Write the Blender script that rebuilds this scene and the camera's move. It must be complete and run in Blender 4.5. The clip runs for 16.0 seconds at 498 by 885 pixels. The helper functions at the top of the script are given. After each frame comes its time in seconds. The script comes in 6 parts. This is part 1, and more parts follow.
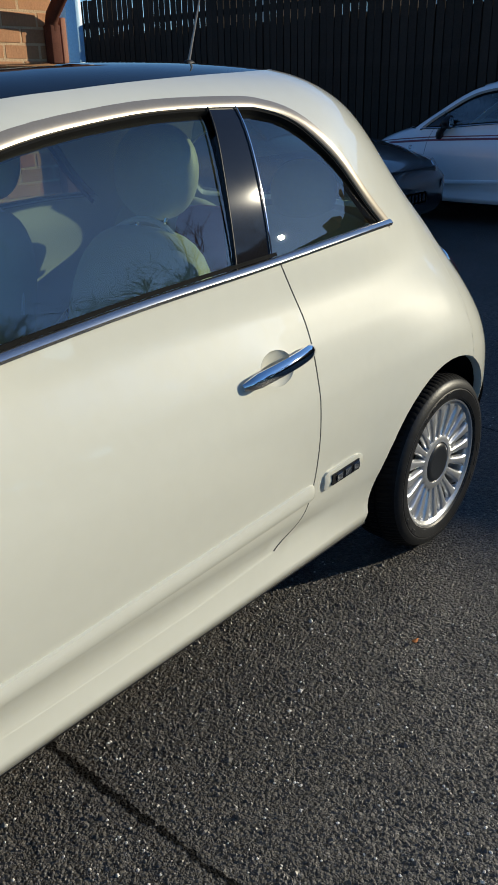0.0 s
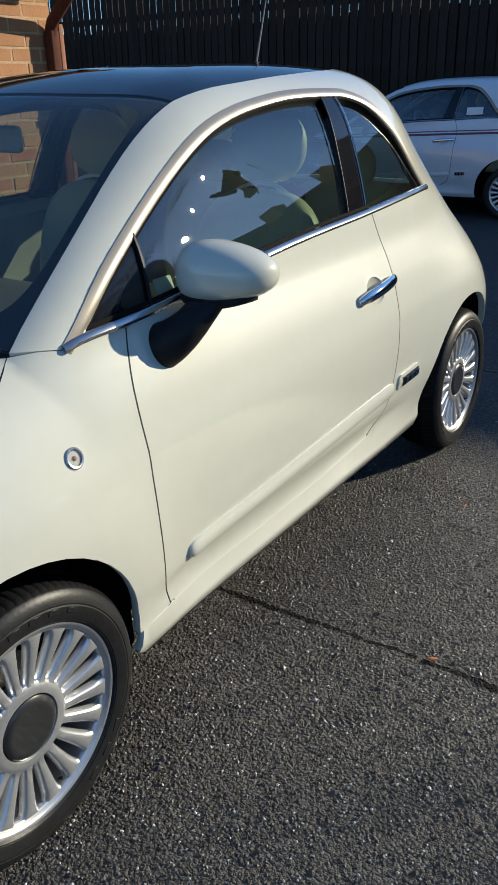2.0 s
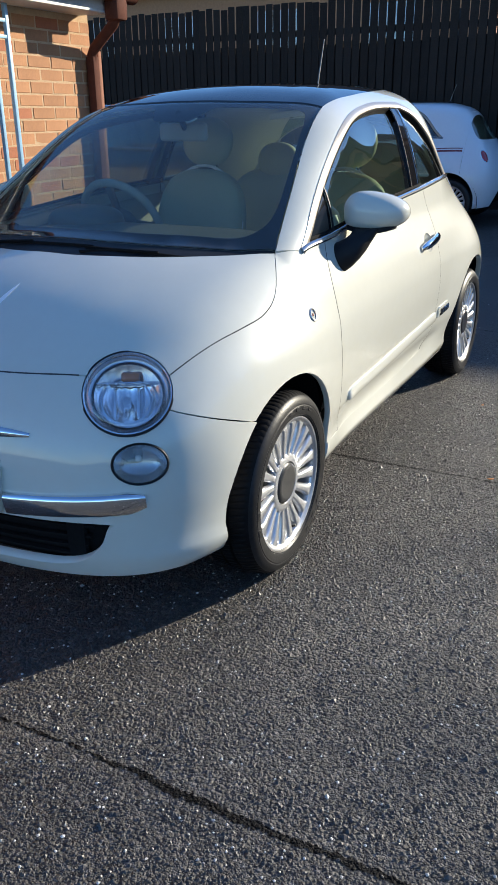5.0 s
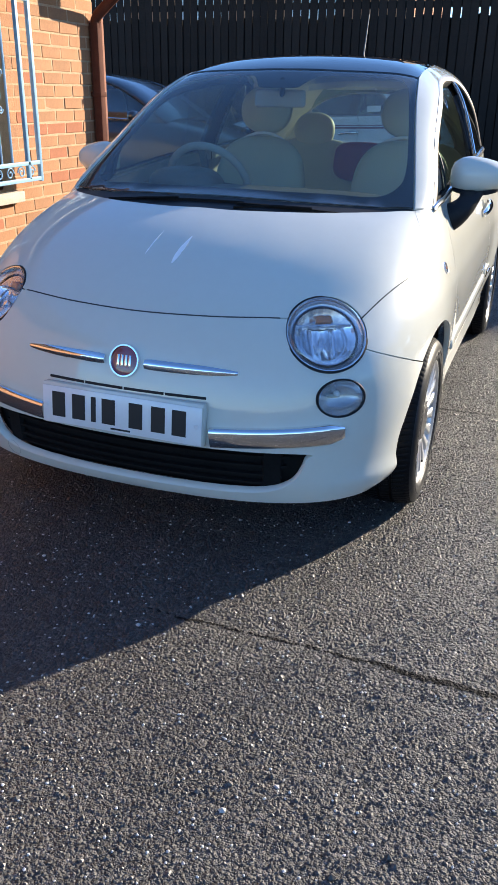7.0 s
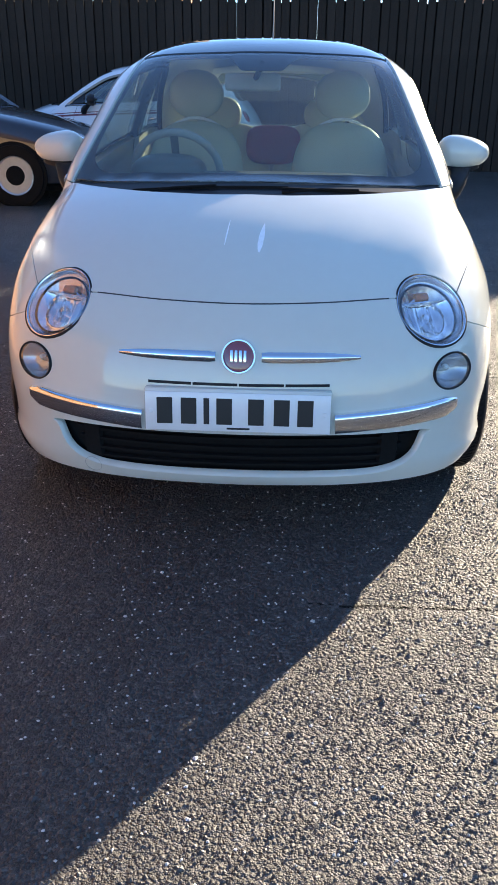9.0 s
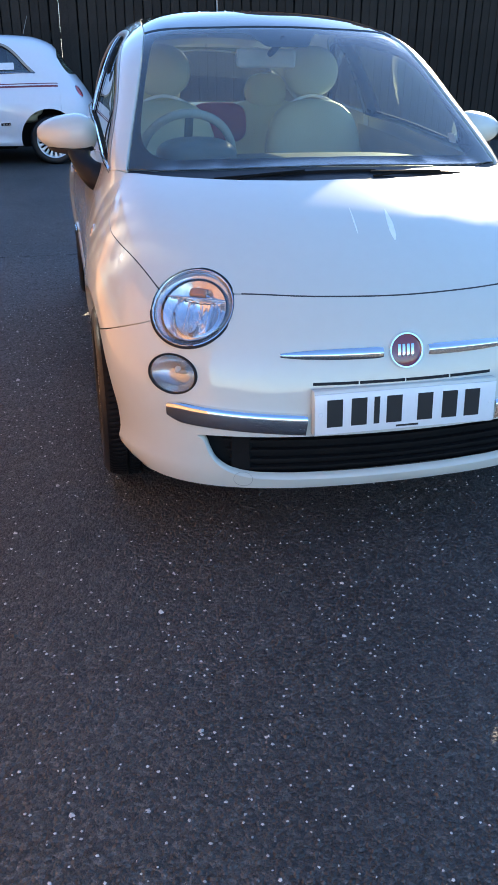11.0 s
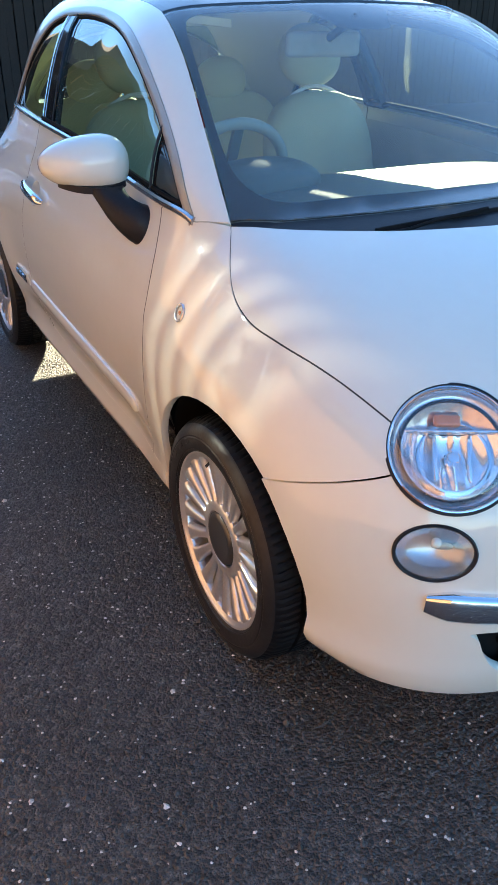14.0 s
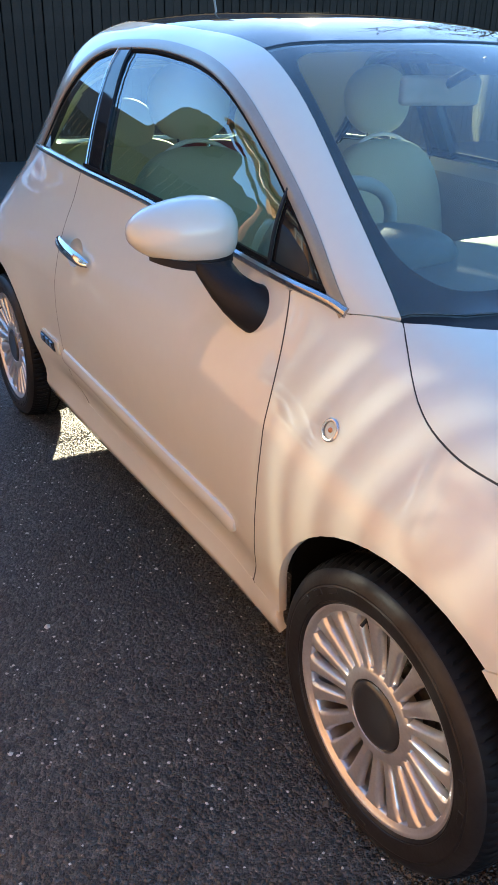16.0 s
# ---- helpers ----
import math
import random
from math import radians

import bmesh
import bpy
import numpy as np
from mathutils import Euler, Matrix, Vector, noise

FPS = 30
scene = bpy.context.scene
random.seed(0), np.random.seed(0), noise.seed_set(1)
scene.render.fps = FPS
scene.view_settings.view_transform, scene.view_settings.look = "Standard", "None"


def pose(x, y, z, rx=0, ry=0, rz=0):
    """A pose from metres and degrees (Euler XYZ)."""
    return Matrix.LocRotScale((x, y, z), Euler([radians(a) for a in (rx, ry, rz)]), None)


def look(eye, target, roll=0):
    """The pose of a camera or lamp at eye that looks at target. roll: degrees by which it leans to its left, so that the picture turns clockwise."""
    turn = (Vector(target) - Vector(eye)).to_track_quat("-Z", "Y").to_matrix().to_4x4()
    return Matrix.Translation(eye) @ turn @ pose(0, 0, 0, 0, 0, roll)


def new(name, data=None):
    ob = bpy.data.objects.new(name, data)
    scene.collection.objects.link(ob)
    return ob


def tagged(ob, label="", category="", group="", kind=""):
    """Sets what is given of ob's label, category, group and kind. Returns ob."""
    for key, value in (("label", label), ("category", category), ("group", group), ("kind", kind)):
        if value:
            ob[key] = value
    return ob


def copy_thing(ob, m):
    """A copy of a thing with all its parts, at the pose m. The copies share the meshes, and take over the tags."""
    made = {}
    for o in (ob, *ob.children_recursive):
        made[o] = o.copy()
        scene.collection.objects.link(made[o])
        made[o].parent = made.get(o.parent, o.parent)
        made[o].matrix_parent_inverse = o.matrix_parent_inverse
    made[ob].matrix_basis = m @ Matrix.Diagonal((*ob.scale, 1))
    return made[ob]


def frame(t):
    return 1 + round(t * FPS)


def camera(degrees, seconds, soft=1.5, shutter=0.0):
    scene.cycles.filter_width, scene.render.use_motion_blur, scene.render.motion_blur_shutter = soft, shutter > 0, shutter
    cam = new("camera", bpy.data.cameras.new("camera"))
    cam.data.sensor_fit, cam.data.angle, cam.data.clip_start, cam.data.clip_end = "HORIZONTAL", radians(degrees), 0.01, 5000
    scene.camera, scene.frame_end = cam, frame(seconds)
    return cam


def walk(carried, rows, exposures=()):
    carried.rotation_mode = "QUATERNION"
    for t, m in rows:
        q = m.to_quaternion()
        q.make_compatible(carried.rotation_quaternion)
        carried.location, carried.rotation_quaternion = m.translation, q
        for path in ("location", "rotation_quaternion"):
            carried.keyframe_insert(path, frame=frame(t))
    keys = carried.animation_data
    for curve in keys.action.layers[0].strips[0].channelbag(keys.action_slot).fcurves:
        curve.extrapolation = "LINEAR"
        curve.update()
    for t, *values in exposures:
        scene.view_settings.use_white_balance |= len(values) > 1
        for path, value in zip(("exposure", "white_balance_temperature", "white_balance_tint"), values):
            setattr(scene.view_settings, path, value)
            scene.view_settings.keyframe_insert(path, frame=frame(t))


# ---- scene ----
cam = camera(34.6, 16.0)
PATH = [
    (0, (1.866, 0.156, 1.405), (0.653, 1.524, 0.595), -1.3),
    (0.5, (1.794, -0.07, 1.392), (0.621, 1.329, 0.576), -1.3),
    (1, (1.821, -0.289, 1.389), (0.689, 1.144, 0.573), -1.5),
    (1.5, (1.862, -0.509, 1.379), (0.78, 0.967, 0.573), -1.5),
    (2, (1.792, -0.737, 1.39), (0.768, 0.78, 0.583), -1.4),
    (2.5, (1.742, -0.956, 1.399), (0.769, 0.599, 0.604), -1.5),
    (3, (1.778, -1.183, 1.369), (0.845, 0.406, 0.591), -1.8),
    (5.5, (1.655, -2.287, 1.333), (0.811, -0.641, 0.573), -0.3),
    (6, (1.493, -2.499, 1.313), (0.677, -0.846, 0.539), 0.0),
    (6.5, (1.301, -2.531, 1.297), (0.563, -0.851, 0.503), 0.6),
    (7, (1.105, -2.581, 1.311), (0.467, -0.865, 0.506), 1.0),
    (7.5, (0.857, -2.728, 1.308), (0.342, -0.976, 0.492), 1.3),
    (8, (0.618, -2.786, 1.299), (0.24, -1.004, 0.476), 1.2),
    (10.5, (-0.616, -2.613, 1.294), (-0.321, -0.823, 0.451), 0.1),
    (11, (-0.86, -2.533, 1.309), (-0.459, -0.782, 0.43), 0.5),
    (11.5, (-0.998, -2.399, 1.299), (-0.519, -0.689, 0.379), 0.5),
    (12, (-1.099, -2.17, 1.312), (-0.571, -0.486, 0.372), 0.7),
    (12.5, (-1.237, -1.987, 1.299), (-0.636, -0.334, 0.347), 0.8),
    (13, (-1.37, -1.814, 1.311), (-0.665, -0.211, 0.346), 0.7),
    (13.5, (-1.398, -1.594, 1.293), (-0.63, -0.021, 0.326), 0.2),
    (14, (-1.416, -1.391, 1.35), (-0.609, 0.181, 0.414), -0.4),
    (14.5, (-1.485, -1.246, 1.369), (-0.632, 0.322, 0.467), -0.2),
    (15, (-1.58, -1.14, 1.374), (-0.692, 0.423, 0.497), 0.2),
    (15.5, (-1.6, -1.025, 1.346), (-0.688, 0.531, 0.482), 0.6),
    (16, (-1.541, -0.805, 1.354), (-0.61, 0.735, 0.483), 1.2),
]
walk(cam, [(t, look(eye, target, roll)) for t, eye, target, roll in PATH],
     [(0, 0.22, 6550, 5), (2.5, 0.52, 6500, 5), (3.2, 0.62, 6500, 7), (5.5, 1.1, 6350, 9), (8, 1.62, 6900, 13), (10.5, 2.22, 7350, 11), (12.5, 2.5, 7350, 8), (14, 2.5, 7250, 2), (16, 2.5, 7100, 2)])

# ---- world and sun ----
world = bpy.data.worlds.new("world")
scene.world = world
world.use_nodes = True
SUN_AZ, SUN_EL = 34.8, 19.4
sky = world.node_tree.nodes.new("ShaderNodeTexSky")
sky.sky_type, sky.sun_disc = "NISHITA", False
sky.sun_elevation, sky.sun_rotation = radians(SUN_EL), radians(SUN_AZ)
sky.air_density, sky.dust_density, sky.ozone_density = 0.9, 0.12, 6.5
world.node_tree.links.new(sky.outputs[0], world.node_tree.nodes["Background"].inputs[0])
world.node_tree.nodes["Background"].inputs[1].default_value = 0.128
sun = new("sun", bpy.data.lights.new("sun", "SUN"))
sun.data.energy, sun.data.angle, sun.data.color = 4.2, radians(0.53), (1.0, 0.90, 0.72)
sun.matrix_world = look((20 * math.sin(radians(SUN_AZ)), 20 * math.cos(radians(SUN_AZ)), 20 * math.tan(radians(SUN_EL))), (0, 0, 0))

# Added lamp behind the house window stands in for sunlight the pane throws back.
# The beam is aimed to land on the front wing.
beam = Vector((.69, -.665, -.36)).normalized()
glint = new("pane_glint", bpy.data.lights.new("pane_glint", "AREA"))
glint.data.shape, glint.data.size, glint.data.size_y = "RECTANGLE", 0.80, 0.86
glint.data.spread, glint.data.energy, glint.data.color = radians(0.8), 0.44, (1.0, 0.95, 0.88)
# Bands painted into the lamp's strength imitate sun through the grille, rippled by glass.
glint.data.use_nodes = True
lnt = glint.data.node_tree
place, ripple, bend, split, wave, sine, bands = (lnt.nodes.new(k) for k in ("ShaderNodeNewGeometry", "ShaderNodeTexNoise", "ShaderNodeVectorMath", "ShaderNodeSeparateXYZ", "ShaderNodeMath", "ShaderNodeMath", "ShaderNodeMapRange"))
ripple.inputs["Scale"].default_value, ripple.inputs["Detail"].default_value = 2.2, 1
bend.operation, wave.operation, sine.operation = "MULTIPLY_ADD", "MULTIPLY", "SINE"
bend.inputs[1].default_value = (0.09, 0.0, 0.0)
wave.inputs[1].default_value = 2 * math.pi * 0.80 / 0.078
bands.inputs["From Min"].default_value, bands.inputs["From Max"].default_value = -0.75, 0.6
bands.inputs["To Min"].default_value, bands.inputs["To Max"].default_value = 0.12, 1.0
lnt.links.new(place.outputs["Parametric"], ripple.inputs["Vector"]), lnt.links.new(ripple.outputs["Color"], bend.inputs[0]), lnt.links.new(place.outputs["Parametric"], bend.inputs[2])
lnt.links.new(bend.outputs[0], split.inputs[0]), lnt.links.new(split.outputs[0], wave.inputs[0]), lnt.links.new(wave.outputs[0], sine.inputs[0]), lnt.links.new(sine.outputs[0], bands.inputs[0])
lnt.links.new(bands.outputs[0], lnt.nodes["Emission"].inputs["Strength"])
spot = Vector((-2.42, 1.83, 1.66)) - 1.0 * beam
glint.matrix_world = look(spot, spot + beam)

# ---- materials ----
def material(name, colour, rough=0.5, metal=0.0, coat=0.0, coat_rough=0.03, vary=0.0, scale=8.0, bump=0.0, bump_scale=60.0, spec=0.5, island=0.0, object_random=0.0, emission=None):
    """A principled surface whose colour and gloss vary at two scales, with a fine relief."""
    m = bpy.data.materials.new(name)
    m.use_nodes = True
    nt = m.node_tree
    bsdf = nt.nodes["Principled BSDF"]
    bsdf.inputs["Base Color"].default_value = (*colour, 1)
    bsdf.inputs["Roughness"].default_value = rough
    bsdf.inputs["Metallic"].default_value = metal
    bsdf.inputs["Coat Weight"].default_value = coat
    bsdf.inputs["Coat Roughness"].default_value = coat_rough
    bsdf.inputs["Coat IOR"].default_value = 1.56
    bsdf.inputs["Specular IOR Level"].default_value = spec
    coord = nt.nodes.new("ShaderNodeTexCoord")
    if vary or island or object_random:
        big, small = nt.nodes.new("ShaderNodeTexNoise"), nt.nodes.new("ShaderNodeTexNoise")
        big.inputs["Scale"].default_value, small.inputs["Scale"].default_value = scale, scale * 9
        big.inputs["Detail"].default_value, small.inputs["Detail"].default_value = 5, 6
        for n in (big, small):
            nt.links.new(coord.outputs["Object"], n.inputs["Vector"])
        total = nt.nodes.new("ShaderNodeMath")
        total.operation = "ADD"
        nt.links.new(big.outputs[0], total.inputs[0]), nt.links.new(small.outputs[0], total.inputs[1])
        last, low, high = total.outputs[0], 0.7, 1.3
        for amount, kind, out in ((island, "ShaderNodeNewGeometry", "Random Per Island"), (object_random, "ShaderNodeObjectInfo", "Random")):
            if amount:
                rnd, mix = nt.nodes.new(kind), nt.nodes.new("ShaderNodeMath")
                mix.operation = "MULTIPLY_ADD"
                mix.inputs[1].default_value = amount
                nt.links.new(rnd.outputs[out], mix.inputs[0]), nt.links.new(last, mix.inputs[2])
                last, low, high = mix.outputs[0], low, high + amount
        ramp = nt.nodes.new("ShaderNodeMapRange")
        ramp.inputs["From Min"].default_value, ramp.inputs["From Max"].default_value = low, high
        ramp.inputs["To Min"].default_value, ramp.inputs["To Max"].default_value = 1 - max(vary, island / 2, object_random / 2), 1 + max(vary, island / 2, object_random / 2)
        nt.links.new(last, ramp.inputs["Value"])
        tint = nt.nodes.new("ShaderNodeVectorMath")
        tint.operation = "SCALE"
        tint.inputs[0].default_value = colour
        nt.links.new(ramp.outputs[0], tint.inputs["Scale"])
        nt.links.new(tint.outputs[0], bsdf.inputs["Base Color"])
    if bump:
        n, b = nt.nodes.new("ShaderNodeTexNoise"), nt.nodes.new("ShaderNodeBump")
        n.inputs["Scale"].default_value, n.inputs["Detail"].default_value = bump_scale, 4
        b.inputs["Strength"].default_value, b.inputs["Distance"].default_value = bump, 0.01
        nt.links.new(coord.outputs["Object"], n.inputs["Vector"])
        nt.links.new(n.outputs[0], b.inputs["Height"])
        nt.links.new(b.outputs[0], bsdf.inputs["Normal"])
    if emission:
        bsdf.inputs["Emission Color"].default_value = (*emission[0], 1)
        bsdf.inputs["Emission Strength"].default_value = emission[1]
    return m


def glass(name, tint, ior=1.8, rough=0.0, dust=0.0):
    """Thin glass: tinted see-through, with a mirror gloss that grows at a glancing angle and a film of dust."""
    m = bpy.data.materials.new(name)
    m.use_nodes = True
    nt = m.node_tree
    nt.nodes.remove(nt.nodes["Principled BSDF"])
    clear, gloss, lean, power, fres, mix = (nt.nodes.new(k) for k in ("ShaderNodeBsdfTransparent", "ShaderNodeBsdfGlossy", "ShaderNodeLayerWeight", "ShaderNodeMath", "ShaderNodeMapRange", "ShaderNodeMixShader"))
    clear.inputs[0].default_value = (*tint, 1)
    gloss.inputs["Roughness"].default_value, lean.inputs[0].default_value = rough, 0.5
    power.operation = "POWER"
    power.inputs[1].default_value = 5.0
    fres.inputs["To Min"].default_value = 2 * ((ior - 1) / (ior + 1)) ** 2
    nt.links.new(lean.outputs["Facing"], power.inputs[0]), nt.links.new(power.outputs[0], fres.inputs[0]), nt.links.new(fres.outputs[0], mix.inputs[0])
    below = clear.outputs[0]
    if dust:
        front, behind, film, lay, spots, amount = (nt.nodes.new(k) for k in ("ShaderNodeBsdfDiffuse", "ShaderNodeBsdfTranslucent", "ShaderNodeMixShader", "ShaderNodeMixShader", "ShaderNodeTexNoise", "ShaderNodeMapRange"))
        front.inputs[0].default_value = behind.inputs[0].default_value = (0.75, 0.75, 0.72, 1)
        film.inputs[0].default_value = 0.5
        nt.links.new(front.outputs[0], film.inputs[1]), nt.links.new(behind.outputs[0], film.inputs[2])
        spots.inputs["Scale"].default_value, spots.inputs["Detail"].default_value = 6.0, 8
        amount.inputs["To Min"].default_value, amount.inputs["To Max"].default_value = dust * 0.6, dust * 1.4
        nt.links.new(spots.outputs[0], amount.inputs[0]), nt.links.new(amount.outputs[0], lay.inputs[0])
        nt.links.new(clear.outputs[0], lay.inputs[1]), nt.links.new(film.outputs[0], lay.inputs[2])
        below = lay.outputs[0]
    nt.links.new(below, mix.inputs[1]), nt.links.new(gloss.outputs[0], mix.inputs[2])
    nt.links.new(mix.outputs[0], nt.nodes["Material Output"].inputs[0])
    return m


PAINT = material("ivory_paint", (0.64, 0.635, 0.555), 0.38, coat=1.0, coat_rough=0.02, spec=0.15, vary=0.015, scale=3, bump=0.006, bump_scale=25)
WHITE_PAINT = material("white_paint", (0.78, 0.78, 0.80), 0.35, coat=0.9, vary=0.015, scale=3)
DARK_PAINT = material("dark_car_paint", (0.018, 0.02, 0.026), 0.3, coat=1.0, vary=0.1, scale=3)
CHROME = material("chrome", (0.86, 0.87, 0.89), 0.04, 1.0, vary=0.03, scale=20)
SATIN = material("satin_trim", (0.30, 0.265, 0.22), 0.36, 0.4, coat=0.3, vary=0.05, scale=20)
ALLOY = material("alloy", (0.64, 0.65, 0.67), 0.30, 0.72, coat=0.3, vary=0.08, scale=15)
# Near-black tread and greyer sidewall: shade and sunlight are put into these two colours.
RUBBER = material("tyre_rubber", (0.006, 0.006, 0.007), 0.55, vary=0.3, scale=12, bump=0.05, bump_scale=120, spec=0.12)
SIDEWALL = material("tyre_sidewall", (0.017, 0.017, 0.018), 0.42, vary=0.35, scale=9, bump=0.05, bump_scale=120, spec=0.3)
BLACK = material("black_plastic", (0.014, 0.014, 0.016), 0.5, vary=0.15, scale=20, bump=0.05, bump_scale=200, spec=0.22)
PIANO = material("gloss_black", (0.010, 0.010, 0.012), 0.05, vary=0.1, spec=0.4)
UNDER = material("underside_black", (0.01, 0.01, 0.01), 0.9, vary=0.2, spec=0.1)
SEAM = material("seam_dark", (0.06, 0.06, 0.062), 0.9, vary=0.15, spec=0.1)
CAP = material("wheel_cap_grey", (0.026, 0.027, 0.029), 0.3, coat=0.5, vary=0.1)
DISC = material("brake_steel", (0.22, 0.2, 0.18), 0.45, 0.9, vary=0.25)
GLASS = glass("side_glass", (0.58, 0.68, 0.59), 1.85, 0.004, dust=0.012)
SCREEN_GLASS = glass("windscreen_glass", (0.80, 0.88, 0.84), 1.58, dust=0.07)
ROOF_BLACK = glass("black_roof_glass", (0.05, 0.056, 0.06), 1.7, 0.02, dust=0.010)
FOG_LENS = glass("milky_lens", (0.86, 0.88, 0.88), 1.5, dust=0.10)
LENS = glass("lamp_lens", (0.93, 0.95, 0.97), 1.6, dust=0.03)
REFLECTOR = material("lamp_reflector", (0.88, 0.90, 0.94), 0.16, 0.92, vary=0.05)
BELT_CHROME = material("belt_chrome", (0.42, 0.43, 0.45), 0.16, 0.9, vary=0.08, scale=20)
BEZEL = material("lamp_bezel", (0.62, 0.64, 0.68), 0.24, 0.75, vary=0.06, scale=30)
BULB = material("amber_bulb", (0.62, 0.20, 0.06), 0.15, coat=0.8, vary=0.1)
AMBER = material("amber_chamber", (0.70, 0.62, 0.58), 0.22, 0.85, vary=0.25, scale=60)
FRIT = material("printed_black", (0.012, 0.012, 0.013), 0.7, vary=0.1, spec=0.1)
PIPE_SUNLIT = material("sunlit_pipe_salmon", (0.36, 0.17, 0.11), 0.8, vary=0.12, scale=12, bump=0.2, spec=0.1)
RED_LENS = material("red_lens", (0.42, 0.012, 0.02), 0.1, coat=1.0)
PLATE = material("number_plate_white", (0.80, 0.81, 0.80), 0.25, coat=0.4, vary=0.02)
INK = material("plate_black", (0.012, 0.012, 0.014), 0.4)
ENAMEL = material("red_enamel", (0.20, 0.014, 0.028), 0.2, coat=1.0, vary=0.1)
CREAM = material("cream_leather", (0.54, 0.53, 0.38), 0.5, vary=0.06, scale=9, bump=0.12, bump_scale=180)
GREYSEAT = material("grey_cloth", (0.36, 0.36, 0.32), 0.8, vary=0.1, bump=0.2, bump_scale=300)
REDSEAT = material("red_leather", (0.26, 0.018, 0.025), 0.5, vary=0.1, bump=0.1, bump_scale=180)
DASH = material("dashboard_grey", (0.11, 0.115, 0.10), 0.38, vary=0.1, bump=0.15, bump_scale=250)
LINING = material("roof_lining", (0.66, 0.65, 0.58), 0.9, vary=0.05)
MIRROR = material("mirror_glass", (0.9, 0.9, 0.92), 0.01, 1.0)
STREAK = material("sun_streak_white", (0.93, 0.93, 0.91), 0.8, spec=0.1, vary=0.08, scale=60)
LABEL = material("sticker_white", (0.8, 0.8, 0.8), 0.5)
STRIPE = material("stripe_red", (0.20, 0.03, 0.04), 0.35, coat=0.6)
BRICK = material("brick", (0.45, 0.215, 0.10), 0.85, vary=0.16, scale=14, bump=0.25, bump_scale=70, object_random=0.5)
BRICK_RED = material("red_brick", (0.42, 0.15, 0.07), 0.85, vary=0.16, scale=14, bump=0.25, bump_scale=70, object_random=0.4)
BRICK_FAR = material("brick_rest", (0.45, 0.21, 0.10), 0.85, vary=0.16, scale=14, bump=0.5, bump_scale=70, island=0.5)
MORTAR = material("mortar", (0.54, 0.37, 0.22), 0.95, vary=0.15, scale=20, bump=0.6, bump_scale=120)
BLUE = material("blue_painted_iron", (0.30, 0.50, 0.66), 0.4, coat=0.3, vary=0.12, scale=30, bump=0.1, bump_scale=90)
BROWN = material("brown_painted_pipe", (0.105, 0.040, 0.026), 0.8, spec=0.1, vary=0.2, scale=15, bump=0.1)
STONE = material("stone_sill", (0.50, 0.44, 0.35), 0.8, vary=0.15, scale=15, bump=0.3)
SOFFIT = material("white_soffit", (0.7, 0.69, 0.66), 0.5, vary=0.08, scale=6)
ROOFTILE = material("roof_tile", (0.10, 0.055, 0.04), 0.85, vary=0.25, scale=8, bump=0.3, island=0.3)
WINDOW_DARK = glass("house_glass", (0.8, 0.82, 0.82), 1.6)
ROOM_SHADE = material("room_shade", (0.05, 0.05, 0.055), 0.9, vary=0.4, scale=4)
FENCE = material("dark_stained_fence", (0.034, 0.026, 0.021), 0.85, spec=0.12, vary=0.3, scale=5, bump=0.4, bump_scale=40, object_random=0.5)
FENCE_FAR = material("fence_board_far", (0.030, 0.024, 0.020), 0.85, spec=0.12, vary=0.3, scale=5, bump=0.4, bump_scale=40, island=0.5)
PEBBLE = material("pebble", (0.60, 0.57, 0.52), 0.6, vary=0.2, scale=40, island=0.8)
GRIT = material("grit", (0.070, 0.064, 0.057), 0.42, vary=0.2, scale=40, island=1.0)
LEAF = material("dead_leaf", (0.42, 0.14, 0.03), 0.7, vary=0.2, scale=60)
BARK = material("bark", (0.06, 0.045, 0.035), 0.9, vary=0.3, bump=0.4)


